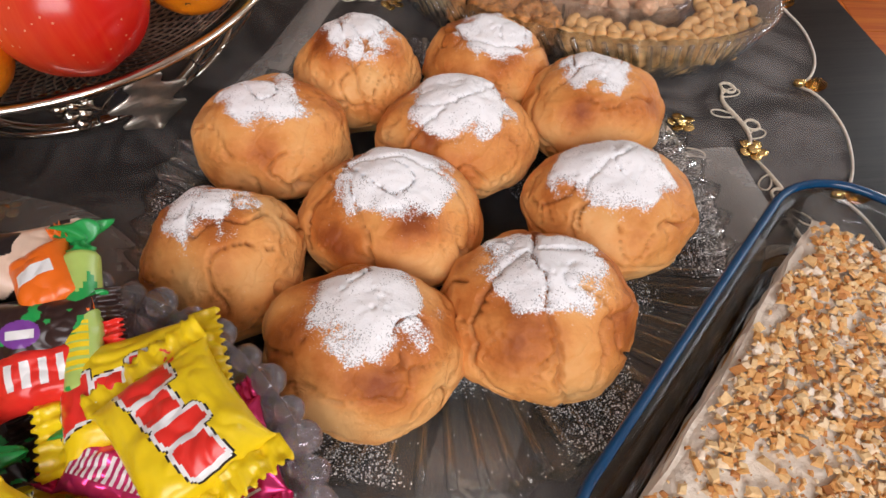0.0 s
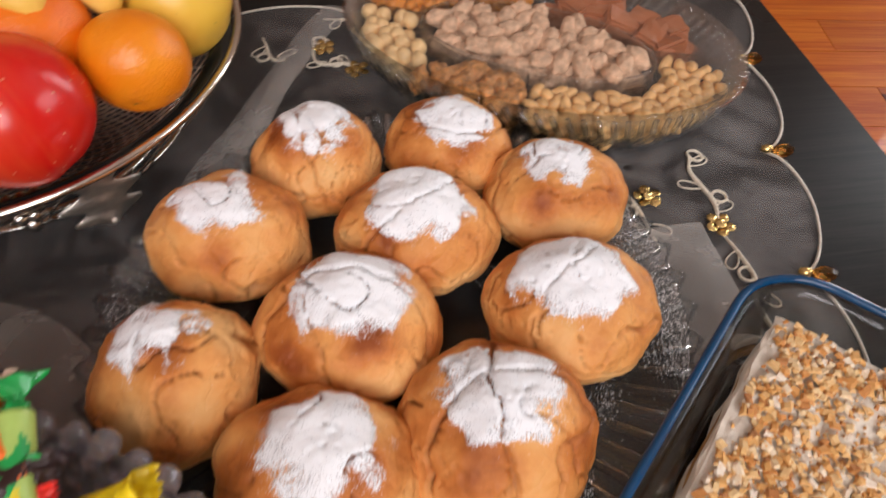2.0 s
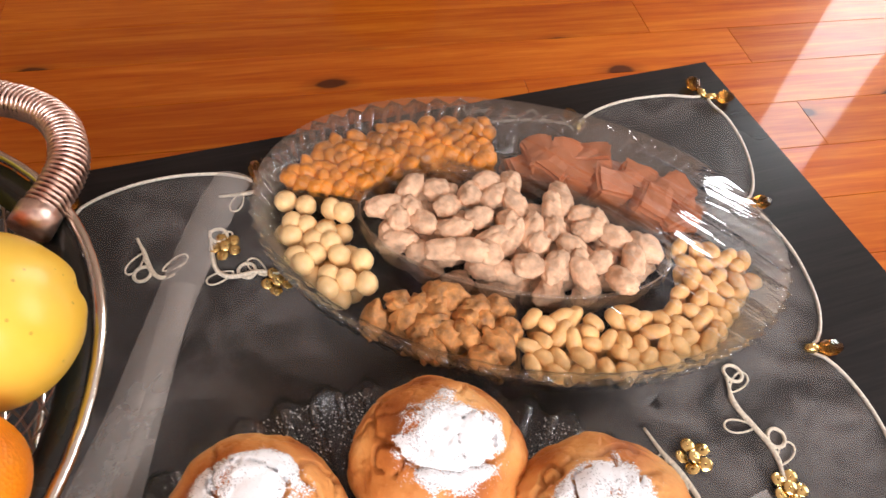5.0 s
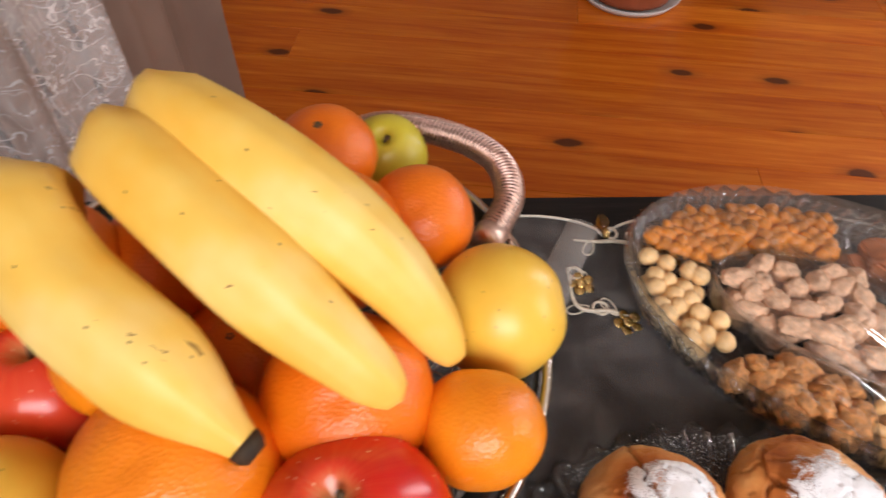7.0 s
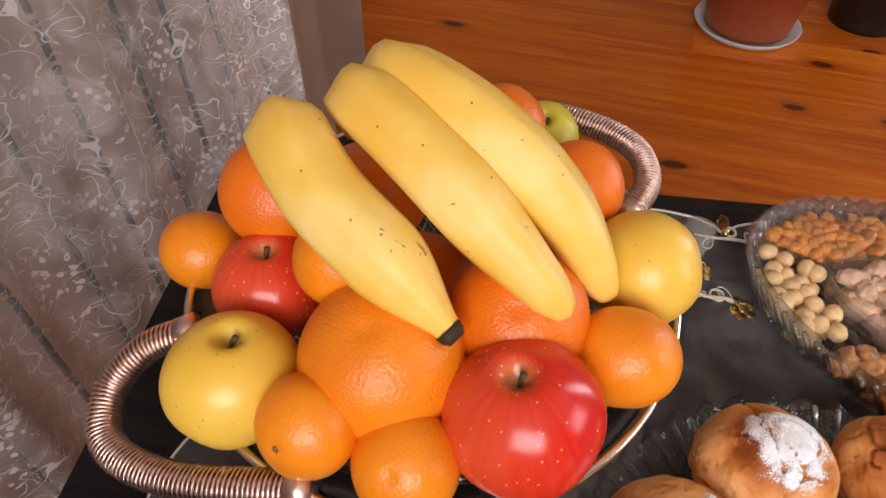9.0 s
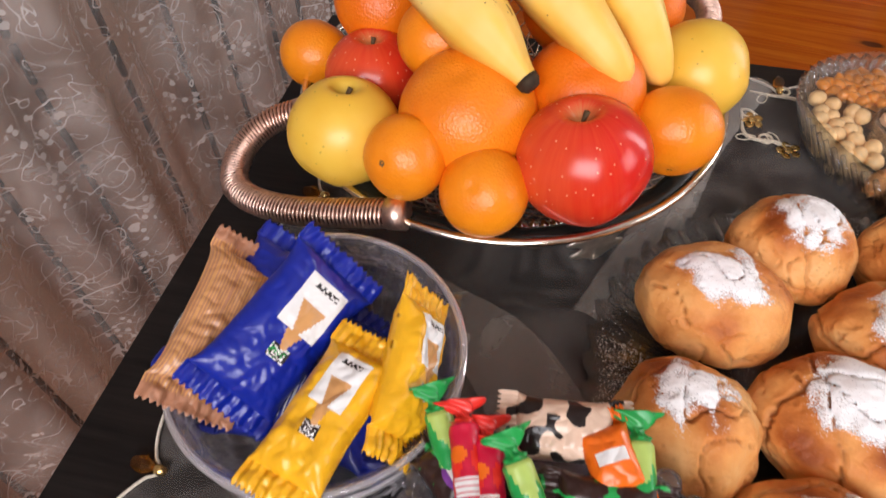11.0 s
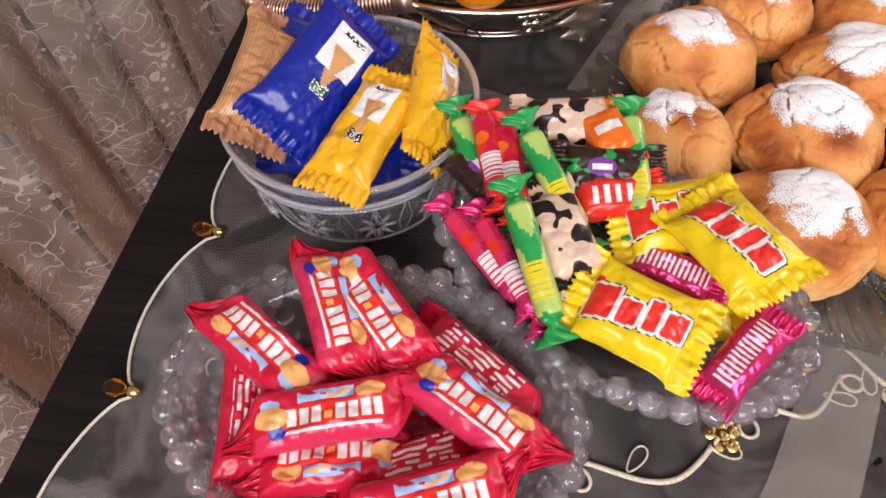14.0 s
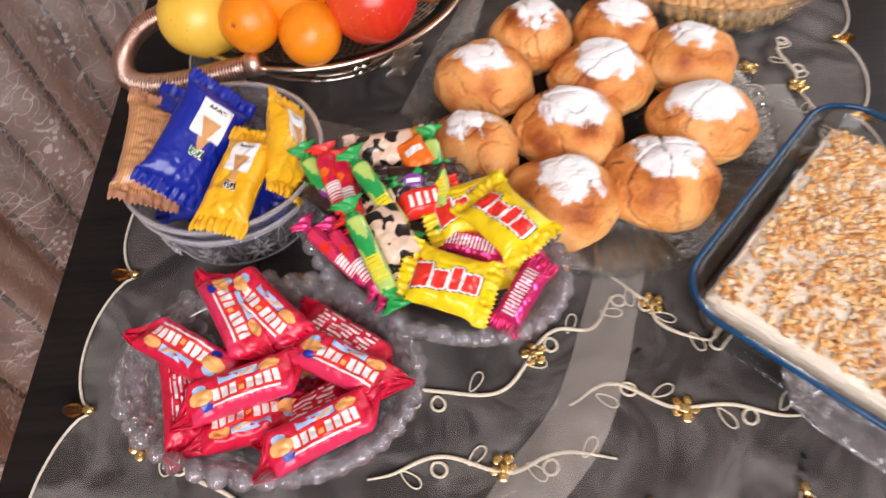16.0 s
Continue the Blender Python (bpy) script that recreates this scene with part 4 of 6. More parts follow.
for c0 in (-1.12, -2.35, 0.45, 2.2):
    for j, row in enumerate((4, 3, 2, 1)):
        for i in range(row):
            b = c0 + (i - (row - 1) / 2) * 0.058
            r = BA - 0.025 - 0.002 * j
            hang("grape", grape, basket, "", pose(r * math.cos(b), 1.045 * r * math.sin(b), 0.060 - 0.0082 * j))
    lv, lf = [], []
    for k in range(21):
        f = k / 20
        w = 0.019 * math.sin(f * math.pi) ** 0.7 * (1 + 0.35 * math.sin(f * 19))
        for s in (-1, 0, 1):
            b = c0 + 0.30 + (s * w) / 0.14
            r = BA - 0.016 - (0.003 if s == 0 else 0)
            lv.append((r * math.cos(b), 1.045 * r * math.sin(b), 0.066 - 0.042 * f))
    for k in range(20):
        for s in range(2):
            q = k * 3 + s
            lf.append((q, q + 1, q + 4, q + 3))
    me = raw("silver_leaf", lv, lf, M["silver_matte"])
    lo = hang("silver_leaf", me, basket)
    so = lo.modifiers.new("thickness", "SOLIDIFY")
    so.thickness = 0.0014


def handle(pts):
    fine = spline([Vector(p) - Vector((BX, BY, CT)) for p in pts], 60)
    run = [0.0]
    for a, b in zip(fine, fine[1:]):
        run.append(run[-1] + (b - a).length)
    line, k = [], 0
    for i in range(161):
        want = run[-1] * i / 160
        while k < len(run) - 2 and run[k + 1] < want:
            k += 1
        line.append(fine[k].lerp(fine[k + 1], (want - run[k]) / max(1e-9, run[k + 1] - run[k])))
    whole = int(run[-1] / 0.0056)
    h = hang("handle", raw("handle", *tube_data(line, 0.0082, 12), M["copper_core"]), basket, "loop handle wrapped in copper wire")
    n = len(line)
    rw = random.Random(5)
    for turns, rad, start in ((whole, 0.0090, 0.0), (whole, 0.0090, 3.14)):
        coil, thick, steps = [], [], abs(turns) * 16
        for k in range(steps):
            f = k / (steps - 1) * (n - 1)
            i = min(int(f), n - 2)
            q = line[i].lerp(line[i + 1], f - i)
            t = (line[i + 1] - line[i]).normalized()
            s = t.cross(Vector((0.13, 0.21, 0.97))).normalized()
            w = s.cross(t)
            a = start + 2 * math.pi * k / 16
            coil.append(q + (s * math.cos(a) + w * math.sin(a)) * (rad + rw.uniform(-0.0002, 0.0002)))
            thick.append(0.00125 if k % 2 else 0.00075)
        hang("wire_wrap", raw("wire_wrap", *tube_data(coil, thick, 6), M["copper"]), h, "coiled copper wire")
    for e, f in ((line[0], line[1]), (line[-1], line[-2])):
        d = (f - e).normalized()
        hang("ferrule", raw("ferrule", *tube_data([e - d * 0.004, e + d * 0.008], 0.0105, 14), M["copper"]), h, "smooth copper ferrule")


handle([(-0.368, 0.384, 0.527), (-0.393, 0.368, 0.520), (-0.405, 0.342, 0.508), (-0.388, 0.312, 0.505), (-0.338, 0.301, 0.514), (-0.262, 0.309, 0.531)])
handle([(-0.119, 0.549, 0.532), (-0.107, 0.585, 0.535), (-0.118, 0.618, 0.538), (-0.150, 0.636, 0.540), (-0.197, 0.642, 0.540), (-0.238, 0.628, 0.532)])


def citrus(x, y, z, r, mat, label, tilt=(0, 0, 0), squash=0.92, navel=True):
    def shape(n):
        n = n.normalized()
        dimp = 0.10 * math.exp(-((1 - n.z) / 0.012)) + 0.05 * math.exp(-((1 + n.z) / 0.02))
        k = r * (1 + 0.02 * nz(n, 1.5, x * 50) - dimp * 0.5)
        return Vector((n.x * k, n.y * k, n.z * k * squash))
    me = bpy.data.meshes.new("peel")
    bm = ball(5, 1, shape)
    bm.to_mesh(me)
    bm.free()
    ob = new("orange" if r > 0.033 else "mandarin", finish(me, M[mat]))
    ob.matrix_world = pose(x, y, z, *tilt)
    tagged(ob, label, "orange" if r > 0.033 else "mandarin", "citrus fruit in the basket")
    if navel:
        v, f = lathe_data([(0.0001, r * squash * 0.945), (0.0016, r * squash * 0.957), (0.0028, r * squash * 0.95), (0.0034, r * squash * 0.94)], 10, lambda a, j: (1 + 0.25 * math.cos(5 * a), 0))
        hang("stem_scar", raw("stem_scar", v, f, M["stem"]), ob, "dry green-brown stem scar")
    return ob


def apple(x, y, z, r, mat, label, tilt=(0, 0, 0)):
    def shape(n):
        n = n.normalized()
        rho = math.hypot(n.x, n.y)
        a = math.atan2(n.y, n.x)
        top = 0.34 * math.exp(-(rho / 0.20) ** 2) if n.z > 0 else 0.20 * math.exp(-(rho / 0.2) ** 2)
        k = r * (1 + 0.025 * math.cos(5 * a) * (0.3 - n.z * 0.4) + 0.02 * nz(n, 1.2, x * 40))
        taper = 1 - 0.07 * (n.z < 0) * n.z * n.z
        return Vector((n.x * k * taper, n.y * k * taper, (n.z - math.copysign(top, n.z)) * k * 0.96))
    me = bpy.data.meshes.new("apple")
    bm = ball(5, 1, shape)
    bm.to_mesh(me)
    bm.free()
    ob = new("apple", finish(me, M[mat]))
    ob.matrix_world = pose(x, y, z, *tilt)
    tagged(ob, label, "apple", "apples in the basket")
    tube("stem", [Vector((0, 0, r * 0.60)), Vector((0.001, 0, r * 0.72)), Vector((0.003, 0.001, r * 0.84))], [0.0014, 0.0013, 0.0018], M["stem"], ob, 8, False, "short brown stem")
    return ob


citrus(-0.389, 0.440, 0.533, 0.0285, "mandarin", "small orange mandarin in the wire basket", (-40, 20, 0), navel=False)
citrus(-0.340, 0.466, 0.575, 0.036, "deep_orange", "deep orange fruit under the bananas", (30, 20, 0))
citrus(-0.265, 0.329, 0.560, 0.0265, "mandarin", "small orange mandarin with a green stem scar", (62, -10, -12))
citrus(-0.214, 0.327, 0.550, 0.0275, "mandarin", "small orange mandarin at the basket's rim", (40, -8, 0), navel=False)
citrus(-0.240, 0.372, 0.566, 0.0440, "orange", "large pitted orange in the middle of the basket", (15, -5, 0), navel=False)
citrus(-0.176, 0.414, 0.570, 0.0390, "deep_orange", "deep orange fruit under the banana tips", (30, 0, 0), navel=False)
citrus(-0.116, 0.412, 0.558, 0.0300, "mandarin", "orange mandarin leaning on the basket's rim", (120, 20, 20))
citrus(-0.276, 0.414, 0.588, 0.0270, "mandarin", "orange mandarin wedged under a banana", (30, 0, 0), navel=False)
citrus(-0.158, 0.522, 0.575, 0.0300, "deep_orange", "deep orange fruit behind the bananas", (30, 0, 0), navel=False)
citrus(-0.214, 0.548, 0.592, 0.0290, "deep_orange", "deep orange fruit at the back of the basket", (10, 0, 0))
citrus(-0.200, 0.492, 0.585, 0.0390, "deep_orange", "deep orange fruit seen between two bananas", (10, 0, 0))
citrus(-0.245, 0.455, 0.520, 0.0400, "deep_orange", "deep orange fruit low in the basket", (10, 0, 0))
citrus(-0.290, 0.500, 0.555, 0.0380, "deep_orange", "deep orange fruit under the bananas", (10, 0, 0))
apple(-0.328, 0.417, 0.543, 0.0355, "apple_red", "glossy red apple in the wire basket", (-4, 4, 60))
apple(-0.163, 0.360, 0.563, 0.0405, "apple_red", "large glossy red apple speckled with pale dots", (-4, -10, 10))
apple(-0.317, 0.349, 0.549, 0.0375, "apple_yellow", "yellow apple with small brown specks", (-12, 2, 0))
apple(-0.111, 0.477, 0.559, 0.0360, "apple_yellow", "yellow apple resting on the basket's rim", (10, -75, 20))
apple(-0.189, 0.596, 0.553, 0.0265, "lime_apple", "greenish yellow apple behind the bananas", (20, 0, 0))


def banana(pts, r, label, dark_tip=False):
    ob = thing("banana", pts[2], label, "banana", "bunch of bananas on the fruit")
    line = [q - Vector(pts[2]) for q in spline(pts, 14)]
    n = len(line)
    v, f = [], []
    S = 20
    for i, q in enumerate(line):
        u = i / (n - 1)
        t = (line[min(i + 1, n - 1)] - line[max(i - 1, 0)]).normalized()
        s = t.cross(Vector((0.1, 0.2, 1))).normalized()
        w = s.cross(t)
        rad = r * (0.06 + 0.94 * math.sqrt(1 - (1 - min(1.0, u / 0.13)) ** 2)) * ((0.30 + 0.70 * smooth_step(1 - u, 0.0, 0.27) ** 0.75) if dark_tip else (0.10 + 0.90 * math.sqrt(1 - (1 - min(1.0, (1 - u) / 0.12)) ** 2)) * (0.58 + 0.42 * smooth_step(1 - u, 0.0, 0.42)))
        for k in range(S):
            a = 2 * math.pi * k / S
            kk = rad * (1 + 0.075 * math.cos(5 * a + 0.6) + 0.03 * math.cos(10 * a + 1.2) + 0.012 * nz((u * 5, math.cos(a), math.sin(a)), 1, r * 100))
            v.append(q + (s * math.cos(a) + w * math.sin(a)) * kk)
    for i in range(n - 1):
        for k in range(S):
            l = (k + 1) % S
            f.append((i * S + k, i * S + l, (i + 1) * S + l, (i + 1) * S + k))
    f.append(tuple(range(S))[::-1])
    f.append(tuple(range((n - 1) * S, n * S)))
    hang("peel", raw("peel", v, f, M["banana"]), ob)
    if not dark_tip:
        return
    d = (line[-1] - line[-2]).normalized()
    hang("tip", raw("tip", *tube_data([line[-1] - d * 0.003, line[-1] + d * 0.001, line[-1] + d * 0.004], [r * 0.36, r * 0.33, r * 0.22], 12), M["banana_end"]), ob, "dark dried tip")


banana([(-0.326, 0.474, 0.606), (-0.313, 0.446, 0.640), (-0.283, 0.416, 0.633), (-0.243, 0.394, 0.618), (-0.204, 0.375, 0.598)], 0.0210, "ripe yellow banana with a small dark spot", True)
banana([(-0.296, 0.506, 0.622), (-0.276, 0.476, 0.646), (-0.231, 0.444, 0.638), (-0.188, 0.420, 0.617), (-0.150, 0.404, 0.592)], 0.0208, "ripe yellow banana lying across the oranges")
banana([(-0.288, 0.535, 0.622), (-0.264, 0.502, 0.648), (-0.214, 0.474, 0.645), (-0.163, 0.452, 0.617), (-0.129, 0.438, 0.571)], 0.0210, "ripe yellow banana with brown scratches")

# ---- cake in a glass baking dish ----
DA = -37.0
dish = thing("baking_dish", (0.0745, 0.109, CT), "clear rectangular glass baking dish with blue-tinted rim", "baking dish", rz=DA)
DW, DL, DH = 0.315, 0.262, 0.055


def rounded(x0, y0, x1, y1, r, n=8):
    out = []
    for cx, cy, a0 in ((x1 - r, y1 - r, 0), (x0 + r, y1 - r, 90), (x0 + r, y0 + r, 180), (x1 - r, y0 + r, 270)):
        for k in range(n + 1):
            a = radians(a0 + 90 * k / n)
            out.append((cx + r * math.cos(a), cy + r * math.sin(a)))
    return out


def loft(levels):
    """Skins closed outlines, one above the other; the first and the last are filled."""
    v, f = [], []
    n = len(levels[0][0])
    for outline, z in levels:
        v += [(x, y, z) for x, y in outline]
    for j in range(len(levels) - 1):
        for k in range(n):
            l = (k + 1) % n
            f.append((j * n + k, j * n + l, (j + 1) * n + l, (j + 1) * n + k))
    f += [tuple(range(n))[::-1], tuple(range((len(levels) - 1) * n, len(levels) * n))]
    return v, f


def R(i, r):
    return rounded(i, i, DW - i, DL - i, r)


hang("glass_body", raw("glass_body", *loft([(R(0.022, 0.030), 0.0), (R(0.016, 0.032), 0.006), (R(0.004, 0.036), DH - 0.006), (R(0.0, 0.038), DH), (R(0.004, 0.036), DH + 0.001), (R(0.008, 0.034), DH - 0.004), (R(0.020, 0.030), 0.009), (R(0.026, 0.028), 0.005)]), M["pyrex"]), dish)
tube("rim", [Vector((x, y, DH + 0.001)) for x, y in rounded(0.001, 0.001, DW - 0.001, DL - 0.001, 0.038, 10)], 0.0024, M["pyrex_rim"], dish, 10, True, "blue glass rim")
for y_in, y_out in ((0.001, -0.022), (DL - 0.001, DL + 0.022)):
    lug = [(0.085, y_in), (0.100, y_in + (y_out - y_in) * 0.8), (0.118, y_out), (0.197, y_out), (0.215, y_in + (y_out - y_in) * 0.8), (0.230, y_in)]
    part_v, part_f = loft([([(x, y) for x, y in lug], DH - 0.008), ([(x, y) for x, y in lug], DH - 0.003)])
    hang("lug_handle", raw("lug_handle", part_v, part_f, M["bowl_crystal"], False), dish, "clear glass lug handle")
cake = thing("nut_cake", (0.0745, 0.109, CT + 0.010), "square cream cake covered with chopped walnut crumbs", "cake", rz=DA)
KX0, KY0, KX1, KY1, KH = 0.0205, 0.0215, DW - 0.024, DL - 0.024, 0.038


def slab(z0, z1, ins, mat, name, seed, label=""):
    o0 = rounded(KX0 + ins, KY0 + ins, KX1 - ins, KY1 - ins, 0.012, 6)
    big = []
    for i, (x, y) in enumerate(o0):
        x2, y2 = o0[(i + 1) % len(o0)]
        for k in range(24 if math.hypot(x2 - x, y2 - y) > 0.05 else 1):
            fr = k / 24
            big.append((x + (x2 - x) * fr, y + (y2 - y) * fr))

    def wob(z, e):
        return [(x + 0.0022 * nz((x, y, z), 60, seed) - e * (1 if x > DW / 2 else -1), y + 0.0022 * nz((x, y, z), 60, seed + 5) - e * (1 if y > DL / 2 else -1)) for x, y in big]
    hang(name, raw(name, *loft([(wob(z0, 0), z0), (wob((z0 + z1) / 2, -0.001), (z0 + z1) / 2), (wob(z1, 0.001), z1)]), M[mat], False), cake, label)


slab(0.0, 0.007, 0.001, "sponge", "sponge_layer", 1, "brown sponge layer")
slab(0.0072, 0.013, 0.0, "cream", "cream_layer", 2, "white cream layer")
slab(0.0132, 0.019, 0.001, "sponge", "sponge_layer", 3, "brown sponge layer")
slab(0.0192, KH - 0.0025, 0.0, "cream", "cream_layer", 4, "white cream top")
gv, gf = [], []
for j in range(81):
    for i in range(101):
        u, w = i / 50 - 1, j / 40 - 1
        edge = max(abs(u), abs(w))
        px, py = (KX0 + KX1) / 2 + u * (KX1 - KX0) / 2, (KY0 + KY1) / 2 + w * (KY1 - KY0) / 2
        px, py = px + 0.0022 * nz((px, py, 1), 70, 4) * edge ** 4, py + 0.0022 * nz((px, py, 2), 70, 9) * edge ** 4
        gv.append((px, py, KH - 0.0005 + 0.0016 * nz((px, py, 0), 75, 6) + 0.0008 * nz((px, py, 0), 230, 3) - 0.0040 * smooth_step(edge, 0.95, 1.0)))
for j in range(80):
    for i in range(100):
        k = j * 101 + i
        gf.append((k, k + 1, k + 102, k + 101))
hang("cream_frosting", raw("cream_frosting", gv, gf, M["cream"]), cake, "lumpy white cream frosting")
rc = random.Random(11)
pcs = []
for k in range(17000):
    x, y = rc.uniform(KX0 + 0.002, KX1 - 0.002), rc.uniform(KY0 + 0.002, KY1 - 0.002)
    edge = min(x - KX0, KX1 - x, y - KY0, KY1 - y)
    if rc.random() > smooth_step(edge + 0.006 * nz((x, y, 0), 45, 2), 0.001, 0.014) * (0.38 + 0.9 * smooth_step(nz((x, y, 0), 42, 6), -0.25, 0.15)):
        continue
    s = rc.choice((0.0005, 0.0007, 0.0009, 0.0011, 0.0015, 0.0021, 0.0030)) * rc.uniform(0.75, 1.2)
    z = KH + rc.uniform(0.0, 0.0016) + (0.0010 if s > 0.0016 else 0)
    an, fl_ = rc.uniform(0, 6.283), 0.24 if s > 0.0016 else 0.5
    tx, ty = rc.uniform(-0.35, 0.35), rc.uniform(-0.35, 0.35)
    ca, sa = math.cos(an), math.sin(an)
    vs = []
    for a, b, c in ((-1, -0.8, -1), (1, -1, -1), (0.9, 1, -1), (-1, 0.9, -1), (-0.6, -0.5, 0.8), (0.7, -0.6, 1), (0.5, 0.7, 0.9), (-0.7, 0.5, 1)):
        px, py = s * rc.uniform(0.55, 1.2) * a, s * rc.uniform(0.4, 0.95) * b
        vs.append((x + px * ca - py * sa, y + px * sa + py * ca, z + s * fl_ * c + px * tx + py * ty))
    pcs.append((vs, [(4, 5, 6, 7), (0, 1, 5, 4), (1, 2, 6, 5), (2, 3, 7, 6), (3, 0, 4, 7)]))
hang("nut_topping", joined("nut_topping", pcs, M["crumb"], False), cake, "chopped golden walnut crumbs")["kind"] = "stuff"

# ---- divided glass tray of nuts ----
TX, TY, TR = 0.130, 0.549, -20.5
RA, RB, TH = 0.158, 0.099, 0.046
tray = thing("divided_tray", (TX, TY, CT), "oval divided glass tray filled with nuts, under cling film", "serving tray", rz=TR)


def oval(data, ra, rb):
    return [(x * ra, y * rb, z) for x, y, z in data[0]], data[1]


teeth = lambda a, j: (1 + 0.012 * math.cos(60 * a) * (3 <= j <= 5), 0.0016 * math.cos(60 * a) * (3 <= j <= 5))
hang("tray_shell", raw("tray_shell", *oval(lathe_data([(0.001, 0.0), (0.80, 0.0), (0.86, 0.004), (0.985, TH - 0.004), (1.0, TH), (0.97, TH), (0.84, 0.009), (0.79, 0.006), (0.001, 0.006)], 240, teeth), RA, RB), M["glass"]), tray)
pcs = []
for k in range(90):
    a = 2 * math.pi * k / 90
    tw = 0.06
    pcs.append(tube_data([Vector((RA * r * math.cos(a + d), RB * r * math.sin(a + d), z)) for r, d, z in ((0.87, 0, 0.006), (0.94, tw, 0.022), (0.995, 0, TH - 0.004))], [0.0022, 0.0028, 0.0022], 5))
hang("cut_pattern", joined("cut_pattern", pcs, M["glass"]), tray)
IA, IB = 0.094, 0.045
hang("divider", raw("divider", *oval(lathe_data([(0.97, 0.006), (0.985, TH - 0.012), (1.0, TH - 0.008), (1.015, TH - 0.012), (1.03, 0.006)], 72), IA, IB), M["glass"]), tray)
SPLITS = [11, 104, 180, 280]
for a in SPLITS:
    a = radians(a)
    out = Vector((math.cos(a), math.sin(a), 0))
    p0 = out * (1.02 / math.hypot(out.x / IA, out.y / IB)) + Vector((0, 0, 0.006))
    p1 = out * (0.92 / math.hypot(out.x / RA, out.y / RB)) + Vector((0, 0, 0.006))
    d = (p1 - p0).normalized()
    s = Vector((-d.y, d.x, 0)) * 0.0022
    h = Vector((0, 0, TH - 0.016))
    vs = [p0 - s, p1 - s, p1 + s, p0 + s, p0 - s * 0.5 + h, p1 - s * 0.5 + h, p1 + s * 0.5 + h, p0 + s * 0.5 + h]
    hang("divider", raw("divider", vs, [(3, 2, 1, 0), (4, 5, 6, 7), (0, 1, 5, 4), (1, 2, 6, 5), (2, 3, 7, 6), (3, 0, 4, 7)], M["glass"], False), tray)
TM = pose(TX, TY, CT, 0, 0, TR)


def nut_mesh(name, mat, fn, sub=2):
    bm = ball(sub, 1, fn)
    me = bpy.data.meshes.new(name)
    bm.to_mesh(me)
    bm.free()
    return finish(me, M[mat])


def inside(x, y, a0, a1, m):
    """Is the place in the compartment between two angles, m clear of its walls?"""
    e = math.hypot(x / (RA * 0.95 - m), y / (RB * 0.95 - m))
    i = math.hypot(x / (IA + m + 0.003), y / (IB + m + 0.003))
    if a0 is None:
        return math.hypot(x / (IA - m * 0.7), y / (IB - m * 0.7)) < 1
    if e > 1 or i < 1:
        return False
    for k, sg in ((a0, 1), (a1, -1)):
        k = radians(k)
        if (math.cos(k) * x + math.sin(k) * y) > 0 and sg * (math.cos(k) * y - math.sin(k) * x) < m:
            return False
    d = (math.degrees(math.atan2(y, x)) - a0) % 360
    return d < (a1 - a0)


def scatter(a0, a1, gap, seed, layers, z0, dz, margin):
    rr = random.Random(seed)
    out = []
    for l in range(layers):
        rows = int(0.34 / gap) + 1
        for j in range(rows):
            for i in range(rows):
                x = -0.17 + (i + 0.5 * (j % 2) + 0.35 * (l % 2)) * gap + rr.uniform(-0.27, 0.27) * gap
                y = -0.13 + (j + 0.3 * (l % 2)) * gap * 0.87 + rr.uniform(-0.27, 0.27) * gap
                if inside(x, y, a0, a1, margin + 0.0028 * (layers - 1 - l)):
                    out.append((x, y, z0 + l * dz + rr.uniform(-0.1, 0.1) * dz, rr.uniform(0, 360), rr.uniform(-50, 50), rr.uniform(-50, 50)))
    return out


def fill(name, meshes, spots, label, group, tilt=1.0):
    for k, (x, y, z, a, b, c) in enumerate(spots):
        ob = new(name, meshes[k % len(meshes)])
        ob.matrix_world = TM @ pose(x, y, z, b * tilt, c * tilt, a)
        tagged(ob, label, name.replace("_", " "), group)


hz = [nut_mesh("hazelnut", "hazel", lambda n, q=q: Vector((n.x * 0.0068, n.y * 0.0066, n.z * 0.0070 * (1 + 0.10 * (n.z > 0.6)))) * (1 + 0.04 * nz(n, 2, q))) for q in range(3)]
fill("hazelnut", hz, scatter(180, 221, 0.0126, 3, 3, 0.013, 0.0095, 0.006), "peeled round pale hazelnut in the divided tray", "hazelnuts in the tray")
pn = [nut_mesh("peanut", "peanut", lambda n, q=q: Vector((n.x * (0.0066 + 0.0008 * q) + 0.0010 * (n.y * n.y), n.y * 0.0046, n.z * 0.0045)) * (1 + 0.14 * nz(n, 2, q * 3.7))) for q in range(4)]
fill("peanut", pn, scatter(280, 371, 0.0104, 4, 3, 0.012, 0.0088, 0.005), "roasted skinless peanut in the divided tray", "peanuts in the tray")
wn = [nut_mesh("walnut_piece", "walnut", lambda n, q=q: Vector((n.x * 0.011, n.y * 0.0085, n.z * 0.0065)) * (1 + 0.45 * nz(n, 2.2, q * 7) - 0.5 * max(0, 0.22 - abs(nz(n, 4, q * 3)))) , 3) for q in range(4)]
fill("walnut_piece", wn, scatter(223, 280, 0.0125, 5, 3, 0.013, 0.0095, 0.006), "brown wrinkled walnut kernel piece in the divided tray", "walnut pieces in the tray")
al = [nut_mesh("sugared_almond", "almond", lambda n, q=q: Vector((n.x * (0.0085 + 0.0012 * q), n.y * 0.0072, n.z * 0.0070)) * (1 + 0.22 * nz(n, 1.8, q * 5) + 0.12 * nz(n, 5, q) + 0.09 * nz(n, 12, q)), 4) for q in range(5)]
